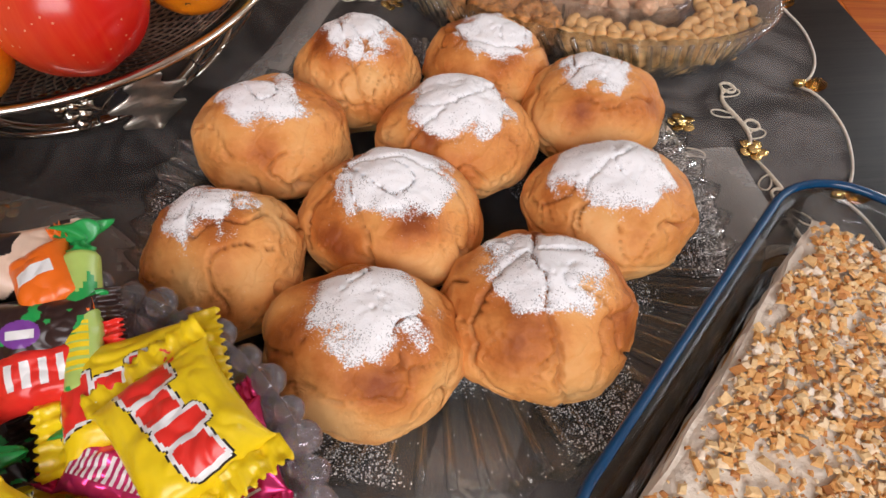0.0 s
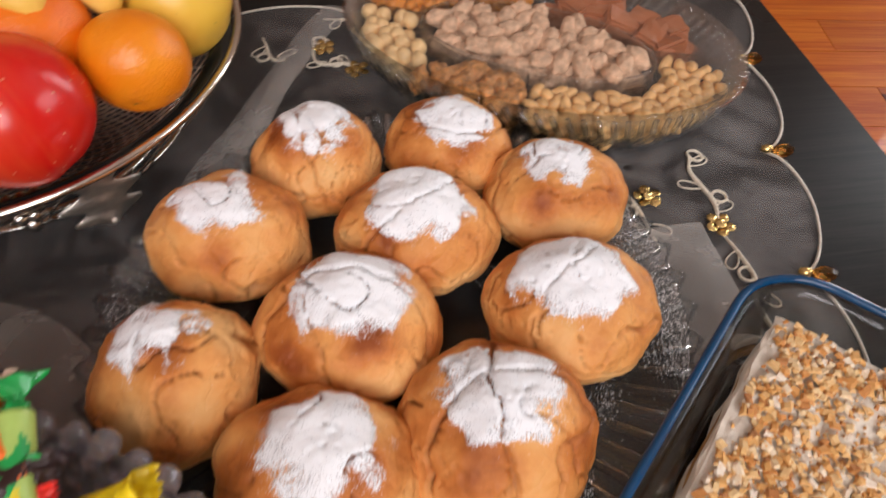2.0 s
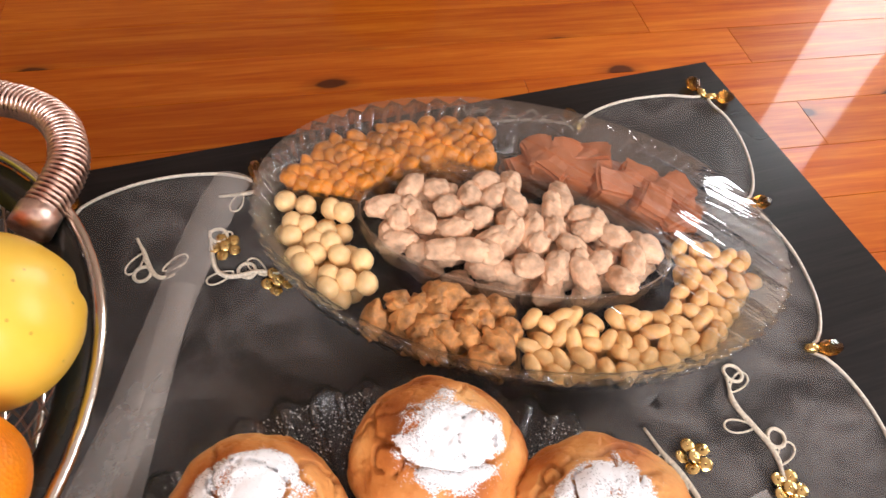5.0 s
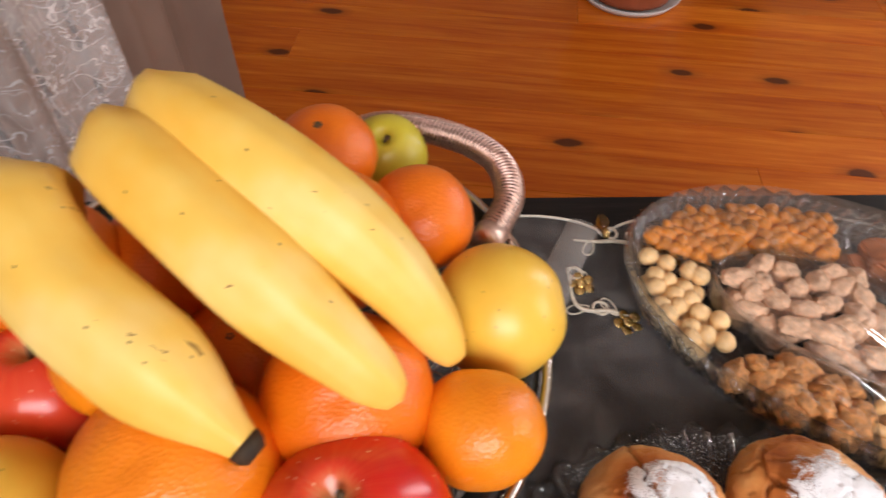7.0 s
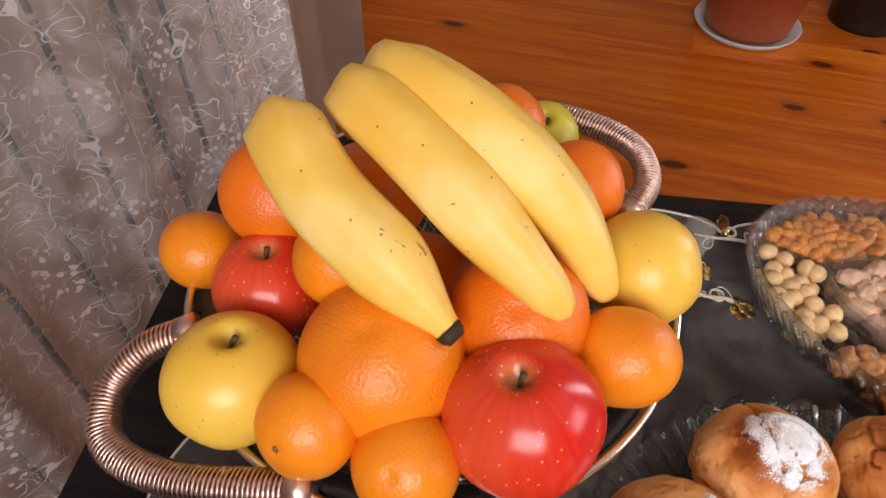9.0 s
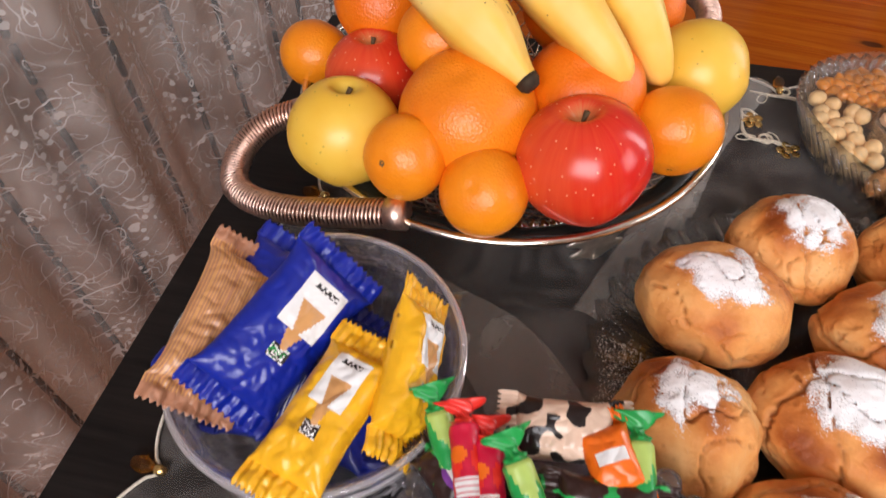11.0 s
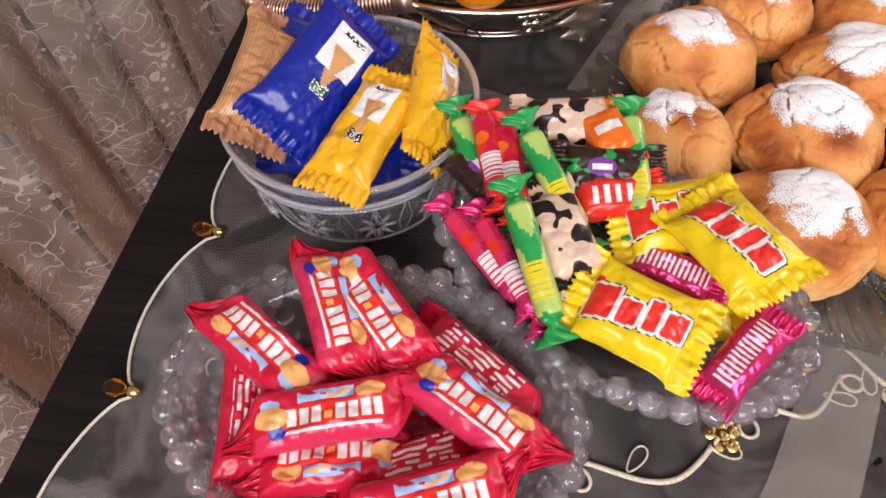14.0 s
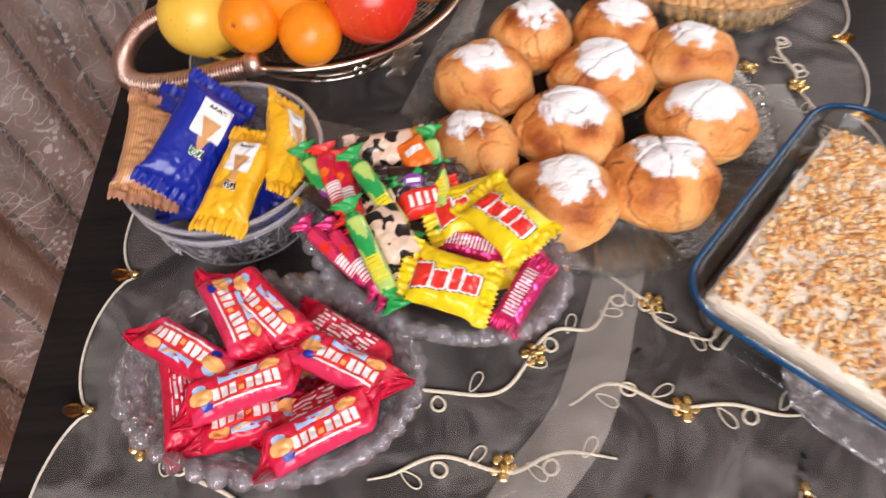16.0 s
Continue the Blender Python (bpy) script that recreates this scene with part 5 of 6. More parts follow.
fill("sugared_almond", al, scatter(None, None, 0.0172, 6, 3, 0.014, 0.0110, 0.013), "lumpy sugar-coated almond in the tray's middle", "sugared almonds in the tray", 0.6)


def cube_fudge(q):
    bm = box(-0.0125, -0.011, -0.0085, 0.0125, 0.011, 0.0085, 0.0022, 2)
    bmesh.ops.subdivide_edges(bm, edges=bm.edges[:], cuts=2, use_grid_fill=True)
    for v in bm.verts:
        v.co += v.co.normalized() * (0.0038 * nz(v.co, 90, q * 3.3) + 0.0016 * nz(v.co, 260, q))
    me = bpy.data.meshes.new("fudge_piece")
    bm.to_mesh(me)
    bm.free()
    return finish(me, M["fudge"], False)


fill("fudge_piece", [cube_fudge(q) for q in range(4)], scatter(14, 101, 0.0190, 8, 2, 0.017, 0.014, 0.009), "rough cube of milk-chocolate fudge in the tray", "fudge pieces in the tray", 0.4)
pcs = []
base = bmesh.new()
bmesh.ops.create_icosphere(base, subdivisions=2, radius=1)
bv, bf = [v.co.copy() for v in base.verts], [tuple(v.index for v in f.verts) for f in base.faces]
base.free()
for k, (x, y, z, a, b, c) in enumerate(scatter(105, 179, 0.0088, 9, 5, 0.011, 0.0062, 0.004)):
    mm = pose(x, y, z, b, c, a)
    pcs.append(([mm @ (Vector((n.x * 0.0074, n.y * 0.0054, n.z * 0.0047)) * (1 + 0.28 * nz(n, 2.6, k * 1.7) + 0.22 * nz(n, 6, k * 0.9))) for n in bv], bf))
rs_ob = new("raisins", joined("raisins", pcs, M["raisin"]))
rs_ob.matrix_world = TM
tagged(rs_ob, "heap of golden raisins in the divided tray", "raisins", kind="stuff")


def film_sheet():
    v, f = [], []
    n, m = 96, 40
    for j in range(m + 1):
        r = j / m
        for k in range(n):
            a = 2 * math.pi * k / n
            x, y = RA * 1.012 * r * math.cos(a), RB * 1.016 * r * math.sin(a)
            crease = 0.0006 * nz((x * 12 + y * 22, (y - x) * 3.5, 0), 5.5, 2) * smooth_step(nz((x, y, 0), 9, 5), -0.2, 0.3)
            z = TH + 0.0045 + crease * r * (1.1 - r) * 2 + 0.0035 * (1 - r * r)
            v.append((x, y, z if j < m else TH - 0.003))
    for j in range(m):
        for k in range(n):
            l = (k + 1) % n
            f.append((j * n + k, j * n + l, (j + 1) * n + l, (j + 1) * n + k))
    return v, f


film = thing("cling_film", (TX, TY, CT), "clear creased cling film stretched over the nut tray", "cling film", rz=TR)
fv, ff = film_sheet()
hang("sheet", raw("sheet", fv[:96 * 40], ff[:96 * 39], M["film"]), film)
hang("tucked_edge", raw("tucked_edge", fv[-96 * 2:], [tuple(k - 96 * 39 for k in q) for q in ff[-96:]], M["film"]), film)

# ---- candy wrappers ----


def split_parts(name, verts, faces, idx, cls, mats):
    """Meshes of the parts of a pack: its film, its two ends and its lettering."""
    out = []
    for c, nm in enumerate((name, "crimped_end", "crimped_end", "lettering")):
        pick = [k for k in range(len(faces)) if cls[k] == c]
        used = sorted({q for k in pick for q in faces[k]})
        if not pick:
            continue
        at_new = {q: i for i, q in enumerate(used)}
        out.append((nm, raw(nm, [verts[q] for q in used], [tuple(at_new[q] for q in faces[k]) for k in pick], mats, True, [idx[k] for k in pick])))
    return out


def wrapper_mesh(name, L, W, T, mats, fn, seed, fin=0.008, full=4.0, crease=0.0013, nu=132, nv=56, tip=0.0, skew=0.0, boxy=3.2, ink=()):
    """A filled pillow pack with crimped, saw-toothed ends; fn(u, v, top) picks the printed colour; ink: the colours of its lettering."""
    verts, faces, idx, cls = [], [], [], []
    for side in (1, -1):
        for j in range(nv + 1):
            v = 2 * j / nv - 1
            for i in range(nu + 1):
                u = 2 * i / nu - 1
                x = u * L / 2
                ub = min(1.0, abs(x) / (L / 2 - fin))
                body = max(0.0, 1 - ub ** full) ** 0.55
                vp = max(0.0, 1 - abs(v) ** boxy) ** 0.6
                pt = Vector((x, v * W / 2, side * T))
                cr = crease * (nz(pt, 95, seed) + 1.1 * abs(nz(pt, 150, seed + 3)) - 0.6 * abs(nz(pt, 60, seed + 8))) * (0.35 + 0.65 * vp)
                z = side * (T / 2 * body * vp + 0.0002) + cr
                y = v * W / 2 * (0.86 + 0.14 * (1 - body) + 0.02 * nz((u * 3, seed, 0)))
                en = smooth_step(abs(u), 0.60, 1.0)
                y = y * (1 - tip * en) + math.copysign(skew * W / 2 * en, u)
                if ub >= 1.0:
                    z += 0.0007 * math.sin(v * 26) + 0.0035 * nz((u, v * 1.5, 0), 1.5, seed) + 0.0016 * nz((u * 4, v * 3, 0), 1.5, seed + 4)
                if i in (0, nu):
                    x += (0.0013 if j // 2 % 2 else -0.0004) * (1 if i else -1)
                verts.append((x, y, z))
    o = (nu + 1) * (nv + 1)
    edge = fin / L * 2
    for side in (0, 1):
        for j in range(nv):
            for i in range(nu):
                a = side * o + j * (nu + 1) + i
                q = (a, a + 1, a + nu + 2, a + nu + 1)
                faces.append(q if side == 0 else q[::-1])
                u = 2 * (i + 0.5) / nu - 1
                idx.append(fn(u, 2 * (j + 0.5) / nv - 1, side == 0))
                cls.append(1 if u < -1 + edge else 2 if u > 1 - edge else 3 if idx[-1] in ink else 0)
    for i in range(nu):
        faces += [(i + 1, i, o + i, o + i + 1), (nv * (nu + 1) + i, nv * (nu + 1) + i + 1, o + nv * (nu + 1) + i + 1, o + nv * (nu + 1) + i)]
        u = 2 * (i + 0.5) / nu - 1
        idx += [0, 0]
        cls += [1 if u < -1 + edge else 2 if u > 1 - edge else 0] * 2
    for j in range(nv):
        a, b = j * (nu + 1), j * (nu + 1) + nu
        faces += [(a, a + nu + 1, o + a + nu + 1, o + a), (b + nu + 1, b, o + b, o + b + nu + 1)]
        idx += [0, 0]
        cls += [1, 2]
    return split_parts(name, verts, faces, idx, cls, [M[k] for k in mats])


def lay(name, parts, p0, p1, roll, label, category, group):
    """Lays a pack with its ends towards p0 and p1."""
    a, b = Vector(p0), Vector(p1)
    d = (b - a).normalized()
    s = Vector((0, 0, 1)).cross(d).normalized()
    w = d.cross(s)
    m = Matrix((d, s, w)).transposed().to_4x4()
    ob = new(name)
    ob.empty_display_size = 0.02
    ob.matrix_world = Matrix.Translation((a + b) / 2) @ m @ pose(0, 0, 0, roll, 0, 0)
    for nm, me in parts:
        hang(nm, me, ob)
    return tagged(ob, label, category, group)


def block(a, b, a0, a1, b0, b1, grow):
    """Is the place in a slanted block with rounded corners, grown by a margin?"""
    ca, cb, ha, hb = (a0 + a1) / 2, (b0 + b1) / 2, (a1 - a0) / 2, (b1 - b0) / 2
    qa, qb = max(0.0, abs(a - 0.18 * (b - b0) - ca) - ha + 1), max(0.0, abs(b - cb) - hb + 1)
    return math.hypot(qa, qb) < 1 + grow


def print_bar(u, v, top):
    """Yellow pack: a slanting row of red blocks edged in white, and a small red mark."""
    a, b = u * 33, v * 23
    a, b = a * 0.985 + b * 0.174, b * 0.985 - a * 0.174
    if not top:
        return 3 if abs(a) < 16 and abs(b) < 9 and int(b + 40) % 3 == 0 and nz((a * 0.5, int(b / 3), 0)) > -0.15 else 0
    row = ((-25, -13, -8, 10), (-10.5, -1.5, -8, 5), (1.5, 7.5, -8, 9), (10, 20, -8, 5))
    for q in row:
        if block(a, b, *q, 0.0):
            return 1
    for q in row:
        if block(a, b, *q, 1.5):
            return 2
    for q in row:
        if block(a, b, *q, 2.0):
            return 3
    return 1 if math.hypot((a + 23) / 5.0, (b - 12.5) / 2.6) < 1 else 0


def print_red(u, v, top):
    """Red pack: lettering blocks in white on a bright band, a pale blue and an orange shape."""
    if not top:
        return 3 if (abs(u) < 0.5 and int((v + 1) * 9) % 2 and abs(v) < 0.7 and nz((u * 9, int(v * 9), 0)) > -0.1) else 0
    if math.hypot((u + 0.50) * 2.0, v + 0.02) < 0.34:
        return 4
    if math.hypot((u + 0.51) * 2.0, v - 0.36) < 0.20 or math.hypot((u + 0.45) * 2.4, v + 0.50) < 0.20:
        return 6 if v > 0 else 5
    if -0.36 < u < 0.58 and -0.45 < v < 0.28:
        k = (u + 0.36) / 0.118
        c = k - math.floor(k) - 0.5
        if int(k) == 3:
            return 4 if abs(c) < 0.3 and -0.3 < v < -0.02 else 2
        if abs(c) < 0.36 and -0.34 < v < 0.18:
            return 3
        return 2
    if -0.25 < u < 0.30 and 0.34 < v < 0.72 and nz((u * 4, v * 3, 1)) > -0.15:
        return 4 if nz((u * 7, v * 5, 3)) > 0.30 else 6
    if math.hypot((u - 0.46) * 1.8, v - 0.48) < 0.26:
        return 4
    if -0.4 < u < 0.55 and -0.62 < v < -0.5:
        return 3
    return 1 if v < -0.45 and abs(u) < 0.7 else 0


def print_wafer(panel, cone):
    def fn(u, v, top):
        if not top:
            return 4 if (abs(v) < 0.5 and abs(u) < 0.3 and int((u + 1) * 50) % 2) else 0
        if 0.02 < u < 0.62 and -0.55 < v < 0.45:
            if 0.50 < u < 0.56 and abs(v + 0.05) < 0.30 and nz((u * 20, v * 14, 0)) > -0.2:
                return 3
            if u < 0.34 and abs(v + 0.05) < 0.30 * (u + 0.10) / 0.40:
                return cone
            return panel
        if -0.20 < u <= 0.02 and abs(v + 0.05) < 0.06 + 0.26 * (u + 0.2) / 0.4:
            return cone
        if -0.32 < u < -0.16 and abs(v + 0.05) < 0.22:
            return (3, 4, 5)[int(abs(nz((u * 14, v * 8, 2))) * 9) % 3]
        return 0
    return fn


def print_cow(u, v, top):
    if abs(u) > 0.9:
        return 0
    return 1 if nz((u * 2.6, v * 1.5, 0.5 if top else 3.0), 1.2, 8) > 0.13 else 0


def print_choc(u, v, top):
    if top and math.hypot((u + 0.1) * 2.2, (v - 0.1) * 1.4) < 0.55:
        return 2 if abs(v - 0.1) < 0.12 and abs(u + 0.1) < 0.17 else 1
    if top and nz((u * 4, v * 3, 0), 1.3, 2) > 0.40:
        return 3
    return 0


def print_pink(u, v, top):
    return 1 if (abs(v) < 0.42 and abs(u) < 0.62 and int((u + 1) * 22) % 2) else 0


def stick_mesh(seed, mats, L=0.082, r=0.0068):
    """A stick sweet in film twisted at both ends."""
    n, S = 130, 32
    verts, faces, idx, cls = [], [], [], []
    for i in range(n + 1):
        u = 2 * i / n - 1
        e = abs(u)
        if e < 0.70:
            rad = r * (1 - 0.25 * smooth_step(e, 0.62, 0.70))
        elif e < 0.78:
            rad = r * (0.75 - 0.38 * smooth_step(e, 0.70, 0.76))
        else:
            rad = r * (0.37 + 0.75 * smooth_step(e, 0.78, 1.0))
        for k in range(S):
            a = 2 * math.pi * k / S
            pl = 1.0 if e < 0.70 else 1 + 0.30 * math.cos(a * 5 + u * 40 + seed)
            rr_ = rad * pl * (1 + 0.05 * nz((u * 9, math.cos(a), math.sin(a)), 1, seed))
            flat = 0.45 if e > 0.80 else 1.0
            verts.append((u * L / 2, rr_ * math.cos(a) * (1.3 if e > 0.8 else 1), rr_ * math.sin(a) * flat))
    for i in range(n):
        u = 2 * (i + 0.5) / n - 1
        for k in range(S):
            l = (k + 1) % S
            faces.append((i * S + k, i * S + l, (i + 1) * S + l, (i + 1) * S + k))
            a = 2 * math.pi * (k + 0.5) / S
            pat = 0
            if abs(u) < 0.66:
                pat = 1 if nz((u * 2.0, math.cos(a), 0), 1.2, seed) > -0.05 else 0
                if 0.05 < u < 0.5 and 4 < k < 14 and int(u * 40) % 3:
                    pat = 2
                if math.hypot((u + 0.25) * 9, (k - 11) * 0.3) < 1:
                    pat = 3
            idx.append(pat)
            cls.append(1 if u < -0.72 else 2 if u > 0.72 else 0)
    faces += [tuple(range(S))[::-1], tuple(range(n * S, (n + 1) * S))]
    idx += [0, 0]
    cls += [1, 2]
    return [("twisted_end" if nm == "crimped_end" else nm, me) for nm, me in split_parts("film_tube", verts, faces, idx, cls, [M[k] for k in mats])]


# ---- bowl of large sweets ----
WX, WY = -0.266, 0.205
bowl = thing("crystal_bowl", (WX, WY, CT), "round cut-crystal bowl full of wrapped sweets", "bowl")


def cut(a, j):
    if 3 <= j <= 15:
        f = (j - 3) / 12
        star = abs(math.sin(12 * a + 5 * f)) + abs(math.sin(12 * a - 5 * f))
        return 1 + 0.030 * star * math.sin(f * math.pi) ** 0.5 - 0.035, 0
    return 1 + (0.010 * math.cos(36 * a) if j in (17, 18) else 0), 0


bp = [(0.001, 0.004), (0.030, 0.004), (0.052, 0.0)] + [(0.054 + 0.021 * (k / 12) ** 0.6, 0.002 + 0.062 * k / 12) for k in range(13)] + [(0.0755, 0.070), (0.0775, 0.076), (0.0785, 0.079), (0.0765, 0.080), (0.0735, 0.077), (0.070, 0.064), (0.066, 0.030), (0.055, 0.012), (0.030, 0.009), (0.001, 0.009)]
hang("bowl_wall", raw("bowl_wall", *lathe_data(bp, 144, cut), M["bowl_crystal"], False), bowl)
pcs = []
for k in range(12):
    a = 2 * math.pi * k / 12
    for q in range(8):
        b = 2 * math.pi * q / 8
        p0 = Vector((0.0728 * math.cos(a), 0.0728 * math.sin(a), 0.040))
        tn, up = Vector((-math.sin(a), math.cos(a), 0)), Vector((0, 0, 1))
        pcs.append(tube_data([p0 + (tn * math.cos(b) + up * math.sin(b)) * 0.003, p0 + (tn * math.cos(b) + up * math.sin(b)) * 0.0115], [0.0016, 0.0009], 5))
for k in range(24):
    for sg in (1, -1):
        pts = []
        for t in range(9):
            f = t / 8
            a = 2 * math.pi * (k + sg * 0.5 * (f if f < 0.5 else 1 - f)) / 24
            r = 0.0555 + 0.021 * f ** 0.6
            pts.append(Vector((r * math.cos(a), r * math.sin(a), 0.008 + 0.054 * f)))
        pcs.append(tube_data(pts, 0.0007, 4))
for r, z, w in ((0.0775, 0.0655, 0.0016), (0.0765, 0.0605, 0.0009), (0.0655, 0.018, 0.0010), (0.0785, 0.0795, 0.0022)):
    pcs.append(tube_data([Vector((r * math.cos(k * 0.0873), r * math.sin(k * 0.0873), z)) for k in range(72)], w, 6, True))
hang("rosette_band", joined("rosette_band", pcs, M["cut_line"]), bowl, "cut rosettes and lines, whitened to stand for their glints")
tube("foot_ring", [Vector((0.048 * math.cos(k * 0.1309), 0.048 * math.sin(k * 0.1309), 0.003)) for k in range(48)], 0.003, M["crystal"], bowl, 8, True)
GB = "large wrapped sweets in the crystal bowl"
blue_me = wrapper_mesh("blue_film", 0.100, 0.056, 0.022, ["navy", "white_print", "wafer", "black_print", "white_print", "green"], print_wafer(1, 2), 1, 0.010)
yel_me = wrapper_mesh("golden_film", 0.092, 0.042, 0.022, ["mustard", "white_print", "wafer", "black_print", "white_print", "choc"], print_wafer(1, 2), 5, 0.012, crease=0.002)
cop_me = wrapper_mesh("bronze_film", 0.098, 0.050, 0.022, ["bronze", "wafer", "bronze", "choc", "wafer", "bronze"], lambda u, v, t: 1 if int((v + 1) * 26) % 2 and abs(u) < 0.85 else 0, 9, 0.012, crease=0.0022)
lay("wrapped_sweet", blue_me, (-0.293, 0.1540, 0.536), (-0.265, 0.2490, 0.558), 48, "dark blue wrapped sweet with a wafer-cone picture", "wrapped sweet", GB)
lay("wrapped_sweet", yel_me, (-0.247, 0.124, 0.536), (-0.233, 0.214, 0.546), 2, "golden yellow wrapped sweet with a wafer picture", "wrapped sweet", GB)
lay("wrapped_sweet", yel_me, (-0.204, 0.158, 0.530), (-0.221, 0.254, 0.546), 62, "golden yellow wrapped sweet standing on its edge", "wrapped sweet", GB)
lay("wrapped_sweet", cop_me, (-0.3085, 0.148, 0.534), (-0.3185, 0.244, 0.549), 34, "bronze-brown striped wrapped sweet leaning on the rim", "wrapped sweet", GB)
lay("wrapped_sweet", blue_me, (-0.300, 0.252, 0.540), (-0.312, 0.170, 0.530), 165, "dark blue wrapped sweet under the others", "wrapped sweet", GB)
lay("wrapped_sweet", blue_me, (-0.306, 0.178, 0.512), (-0.220, 0.184, 0.512), 188, "dark blue wrapped sweet low in the bowl", "wrapped sweet", GB)
lay("wrapped_sweet", blue_me, (-0.300, 0.200, 0.505), (-0.215, 0.215, 0.505), 10, "dark blue wrapped sweet low in the bowl", "wrapped sweet", GB)
lay("wrapped_sweet", blue_me, (-0.25, 0.255, 0.490), (-0.27, 0.160, 0.490), 0, "dark blue wrapped sweet low in the bowl", "wrapped sweet", GB)

# ---- two hobnail glass dishes ----
BEAD = bpy.data.meshes.new("bead")
_bm = ball(2, 1.0)
_bm.to_mesh(BEAD)
_bm.free()
finish(BEAD, M["crystal"])


def hobnail(x, y, ra, rb, rot, label):
    ob = thing("glass_dish", (x, y, CT), label, "dish", "bubbled glass dishes", rz=rot)
    prof = [(0.001, 0.004), (0.40, 0.003), (0.47, 0.0), (0.50, 0.003), (0.66, 0.026), (0.86, 0.052), (0.95, 0.067), (0.97, 0.070), (0.955, 0.071), (0.84, 0.057), (0.64, 0.032), (0.50, 0.011), (0.001, 0.009)]
    hang("shell", raw("shell", *oval(lathe_data(prof, 120), ra, rb), M["crystal"]), ob)
    for nm, count, r, z, size, tw in (("bead_rim", 40, 0.975, 0.067, 0.0062, 0.0), ("bead_row", 40, 0.93, 0.058, 0.0056, 0.5), ("bead_row", 36, 0.85, 0.048, 0.0056, 0.0), ("bead_row", 34, 0.77, 0.038, 0.0054, 0.5), ("bead_row", 30, 0.68, 0.028, 0.0052, 0.0), ("bead_row", 26, 0.60, 0.017, 0.0050, 0.5)):
        for k in range(count):
            a = 2 * math.pi * (k + tw) / count
            odd = nm == "bead_rim" and k % 2
            s = size * (1.15 if odd else 1)
            m = Matrix.LocRotScale((ra * r * math.cos(a), rb * r * math.sin(a), z + (0.0022 if odd else 0)), None, (s, s, s * 0.9))
            hang("bead", BEAD, ob, "", m)
    return ob


hobnail(-0.191, 0.029, 0.099, 0.071, 0, "oval bubbled glass dish heaped with red wrapped candies")
hobnail(-0.095, 0.136, 0.105, 0.069, -27, "oval bubbled glass dish heaped with mixed wrapped candies")
GR = "red wrapped candies in the dish"
red_me = [wrapper_mesh("red_film", 0.090, 0.031, 0.019, ["red", "pink", "bright", "white_print", "skin", "navy", "sky"], print_red, q, 0.011, 3.4, crease=0.0022, tip=0.78, skew=0.55, boxy=5.5, ink=(3,)) for q in (2, 6)]
RL = "glossy red wrapped candy with white lettering shapes"
for k, (p0, p1, z0, z1, roll) in enumerate((
        ((-0.165, 0.040), (-0.205, 0.010), 0.489, 0.489, 20), ((-0.25, 0.04), (-0.18, 0.06), 0.487, 0.489, -15), ((-0.21, 0.075), (-0.14, 0.06), 0.490, 0.492, 10), ((-0.255, 0.01), (-0.185, 0.0), 0.490, 0.488, 5),
        ((-0.184, -0.009), (-0.140, 0.018), 0.508, 0.512, 170), ((-0.256, 0.042), (-0.232, -0.020), 0.514, 0.512, 150), ((-0.176, 0.072), (-0.116, 0.038), 0.516, 0.518, 175),
        ((-0.211, 0.019), (-0.275, 0.049), 0.526, 0.530, 6), ((-0.240, 0.091), (-0.199, 0.035), 0.529, 0.530, -12), ((-0.228, 0.094), (-0.171, 0.046), 0.530, 0.528, 16),
        ((-0.168, 0.008), (-0.220, -0.011), 0.510, 0.512, 10), ((-0.244, -0.006), (-0.160, 0.032), 0.528, 0.530, 10), ((-0.182, 0.049), (-0.102, 0.017), 0.528, 0.524, -6), ((-0.186, -0.031), (-0.112, 0.011), 0.522, 0.530, 10))):
    lay("wrapped_candy", red_me[k % 2], (*p0, z0), (*p1, z1), roll, RL, "wrapped candy", GR)
GM = "mixed wrapped candies in the dish"
nut_me = wrapper_mesh("yellow_film", 0.066, 0.046, 0.018, ["yellow", "bright", "white_print", "black_print"], print_bar, 3, 0.009, crease=0.0017, ink=(1,))
YB = "yellow wrapped chocolate bar with red lettering shapes"
lay("wrapped_bar", nut_me, (-0.0635, 0.1585, 0.549), (-0.022, 0.113, 0.551), 6, YB, "wrapped bar", GM)
lay("wrapped_bar", nut_me, (-0.1105, 0.1005, 0.538), (-0.048, 0.084, 0.534), 16, YB, "wrapped bar", GM)
lay("wrapped_bar", nut_me, (-0.098, 0.143, 0.536), (-0.040, 0.165, 0.538), 10, "yellow wrapped chocolate bar behind the other two", "wrapped bar", GM)
lay("wrapped_bar", nut_me, (-0.090, 0.105, 0.518), (-0.030, 0.125, 0.520), 185, "yellow wrapped chocolate bar low in the dish", "wrapped bar", GM)
lay("wrapped_bar", nut_me, (-0.120, 0.120, 0.495), (-0.060, 0.150, 0.495), 175, "yellow wrapped chocolate bar low in the dish", "wrapped bar", GM)
mag_me = wrapper_mesh("magenta_film", 0.056, 0.024, 0.014, ["magenta_foil", "white_print"], print_pink, 4, 0.008, crease=0.002, ink=(1,))
lay("foil_candy", mag_me, (-0.042, 0.068, 0.520), (-0.017, 0.111, 0.536), -6, "magenta foil candy with white stripes", "wrapped candy", GM)
lay("foil_candy", mag_me, (-0.090, 0.132, 0.530), (-0.042, 0.120, 0.530), 10, "magenta foil candy between yellow bars", "wrapped candy", GM)
lay("foil_candy", mag_me, (-0.040, 0.160, 0.515), (-0.020, 0.120, 0.515), 20, "magenta foil candy at the dish's edge", "wrapped candy", GM)
green_me = stick_mesh(2, ["green", "lime", "yellow", "green"])
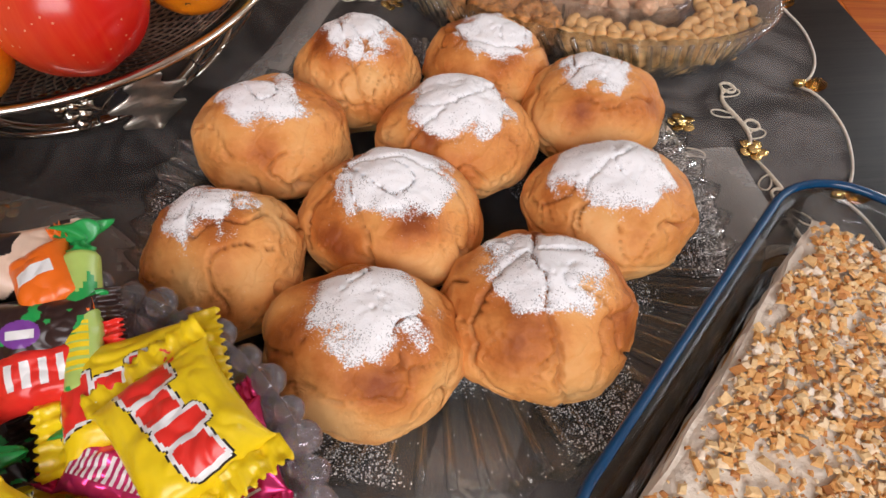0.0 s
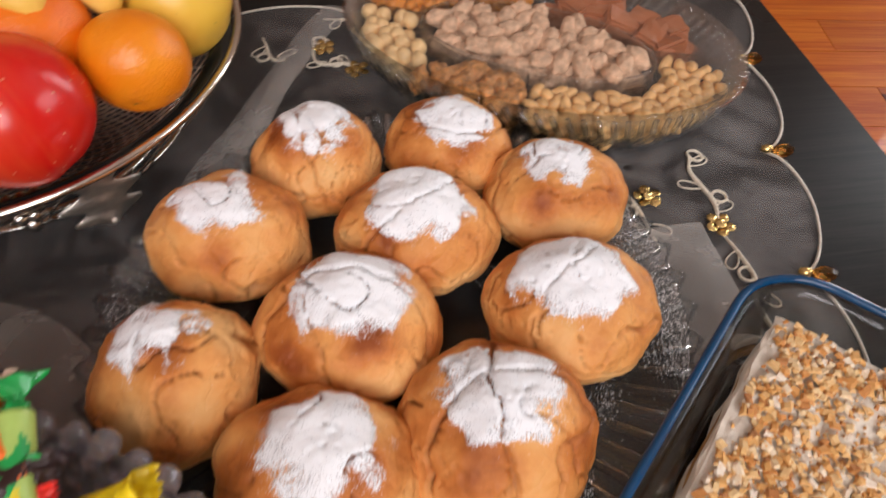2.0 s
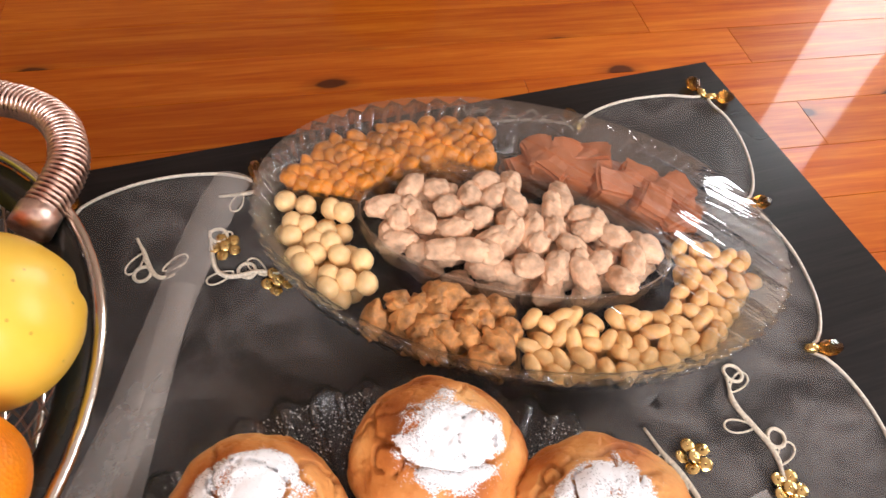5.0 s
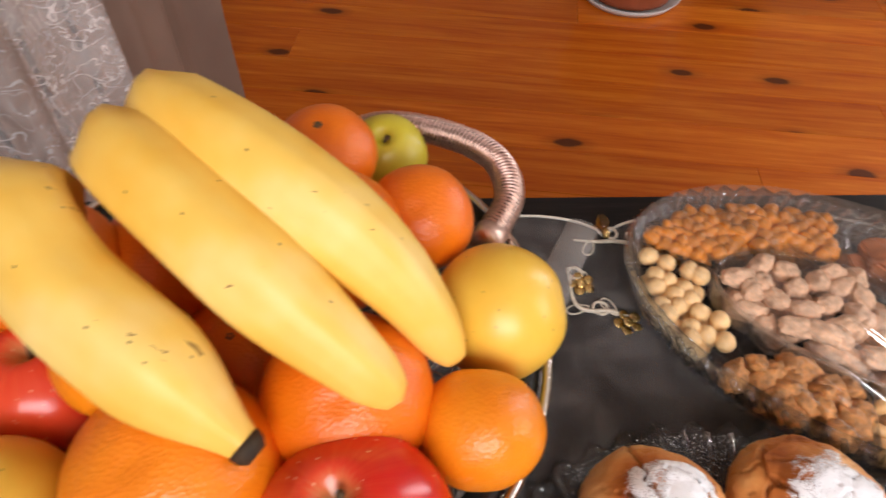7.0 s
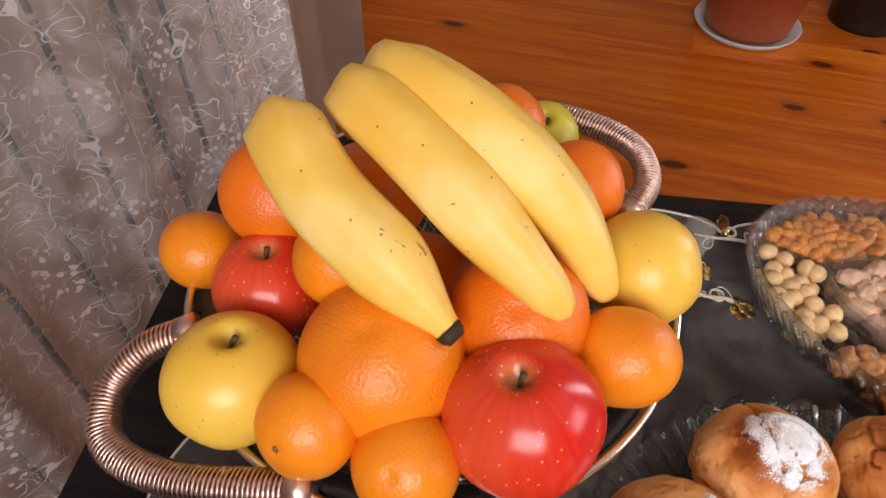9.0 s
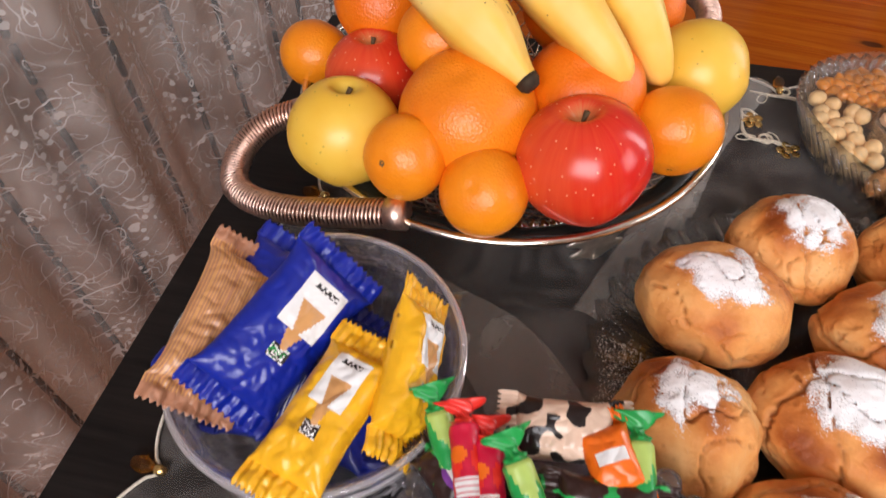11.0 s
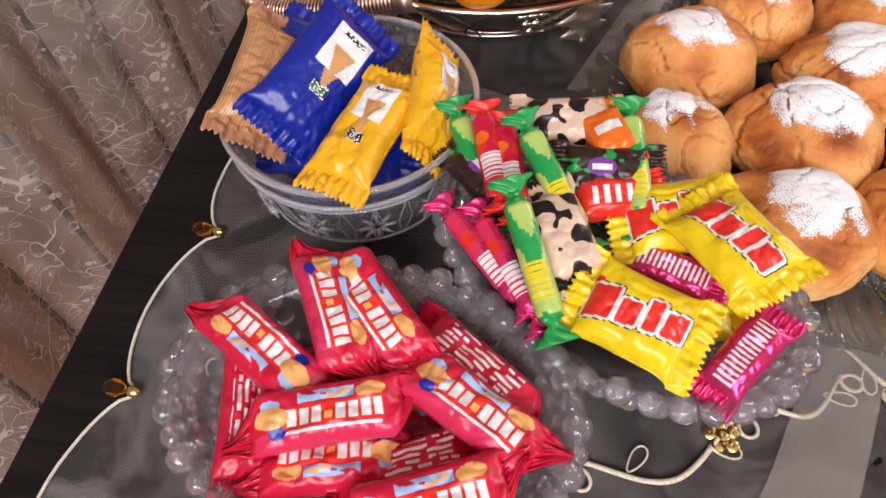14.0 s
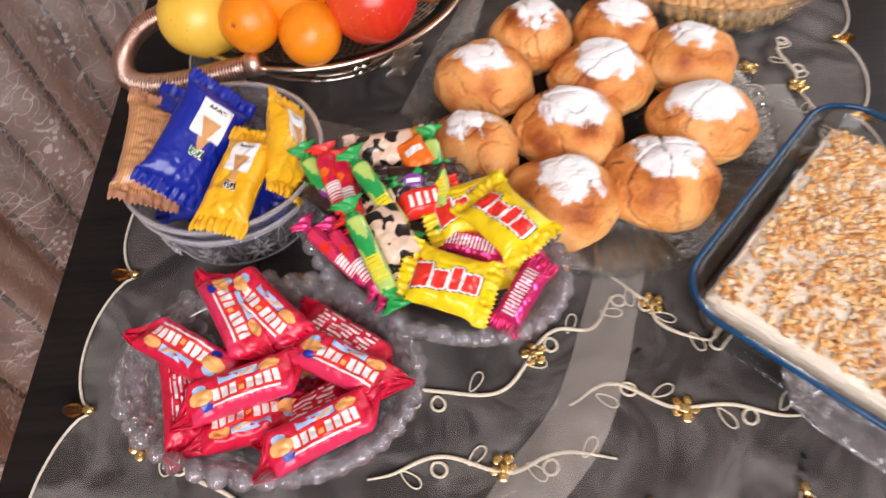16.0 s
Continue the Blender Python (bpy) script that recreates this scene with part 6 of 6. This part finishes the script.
red_st = stick_mesh(5, ["bright", "red", "white_print", "orange_print"], 0.066, 0.0070)
pink_st = stick_mesh(8, ["magenta_foil", "pink", "white_print", "bright"], 0.080, 0.0062)
for me, p0, p1, tint in (
        (green_me, (-0.158, 0.183, 0.564), (-0.104, 0.122, 0.534), "green"), (green_me, (-0.148, 0.131, 0.561), (-0.114, 0.078, 0.533), "green"),
        (green_me, (-0.100, 0.203, 0.552), (-0.084, 0.150, 0.538), "green"), (green_me, (-0.192, 0.190, 0.544), (-0.158, 0.146, 0.522), "green"),
        (red_st, (-0.178, 0.188, 0.554), (-0.154, 0.138, 0.542), "red"), (red_st, (-0.165, 0.184, 0.552), (-0.145, 0.134, 0.542), "red"),
        (pink_st, (-0.181, 0.132, 0.533), (-0.134, 0.095, 0.524), "pink"), (pink_st, (-0.167, 0.136, 0.534), (-0.121, 0.083, 0.526), "pink")):
    lay("stick_candy", me, p0, p1, 0, tint + " stick candy in twisted film", "stick candy", GM)
cow_me = wrapper_mesh("spotted_film", 0.060, 0.032, 0.018, ["cream_print", "black_print"], print_cow, 7, 0.008)
choc_me = wrapper_mesh("dark_film", 0.058, 0.030, 0.018, ["choc", "violet", "white_print", "green"], print_choc, 12, 0.008, ink=(2,))
or_me = wrapper_mesh("orange_film", 0.042, 0.026, 0.016, ["orange_print", "white_print"], lambda u, v, t: 1 if t and abs(u) < 0.14 and abs(v) < 0.6 else 0, 3, 0.007, ink=(1,))
ok_me = wrapper_mesh("bright_red_film", 0.052, 0.028, 0.016, ["bright", "white_print"], lambda u, v, t: 1 if t and abs(v) < 0.4 and abs(u) < 0.5 and int((u + 1) * 9) % 2 else 0, 14, 0.007, ink=(1,))
for me, p0, p1, roll, label in (
        (cow_me, (-0.135, 0.146, 0.547), (-0.106, 0.104, 0.537), 10, "cream wrapped candy with black spots"), (cow_me, (-0.156, 0.192, 0.546), (-0.108, 0.204, 0.547), 24, "cream wrapped candy with black spots"),
        (choc_me, (-0.133, 0.166, 0.543), (-0.080, 0.176, 0.543), 34, "dark brown wrapped candy with a violet oval"), (choc_me, (-0.189, 0.178, 0.532), (-0.152, 0.150, 0.528), 20, "dark brown wrapped candy under the sticks"),
        (choc_me, (-0.150, 0.110, 0.518), (-0.110, 0.140, 0.518), 10, "dark brown wrapped candy under the sticks"), (choc_me, (-0.15, 0.17, 0.505), (-0.10, 0.18, 0.505), 10, "dark brown wrapped candy low in the dish"),
        (or_me, (-0.119, 0.205, 0.552), (-0.099, 0.176, 0.548), 12, "bright orange wrapped candy with a white mark"), (ok_me, (-0.122, 0.151, 0.537), (-0.078, 0.166, 0.539), 22, "bright red wrapped candy with white lettering shapes")):
    lay("wrapped_candy", me, p0, p1, roll, label, "wrapped candy", GM)

# ---- floor boards, one by one ----
PW = 0.118
rp = random.Random(21)
fl = bpy.data.objects["floor"]
for r in range(int((Y1 - Y0) / PW)):
    y = Y0 + r * PW
    x = X0 - rp.uniform(0, 1.2)
    while x < X1:
        l = rp.choice((1.5, 1.9, 2.3))
        a, b = max(x, X0), min(x + l, X1)
        if b - a > 0.05:
            hx, hy = (b - a) / 2 - 0.0003, PW / 2 - 0.0004
            vs = [(-hx, -hy, -0.02), (hx, -hy, -0.02), (hx, hy, -0.02), (-hx, hy, -0.02), (-hx, -hy, -0.0006), (hx, -hy, -0.0006), (hx, hy, -0.0006), (-hx, hy, -0.0006),
                  (-hx + 0.0006, -hy + 0.0006, 0), (hx - 0.0006, -hy + 0.0006, 0), (hx - 0.0006, hy - 0.0006, 0), (-hx + 0.0006, hy - 0.0006, 0)]
            fs = [(0, 1, 5, 4), (1, 2, 6, 5), (2, 3, 7, 6), (3, 0, 4, 7), (4, 5, 9, 8), (5, 6, 10, 9), (6, 7, 11, 10), (7, 4, 8, 11), (8, 9, 10, 11)]
            hang("plank", raw("plank", vs, fs, M["pine"], False), fl, "", pose((a + b) / 2, y + PW / 2, 0))
        x += l
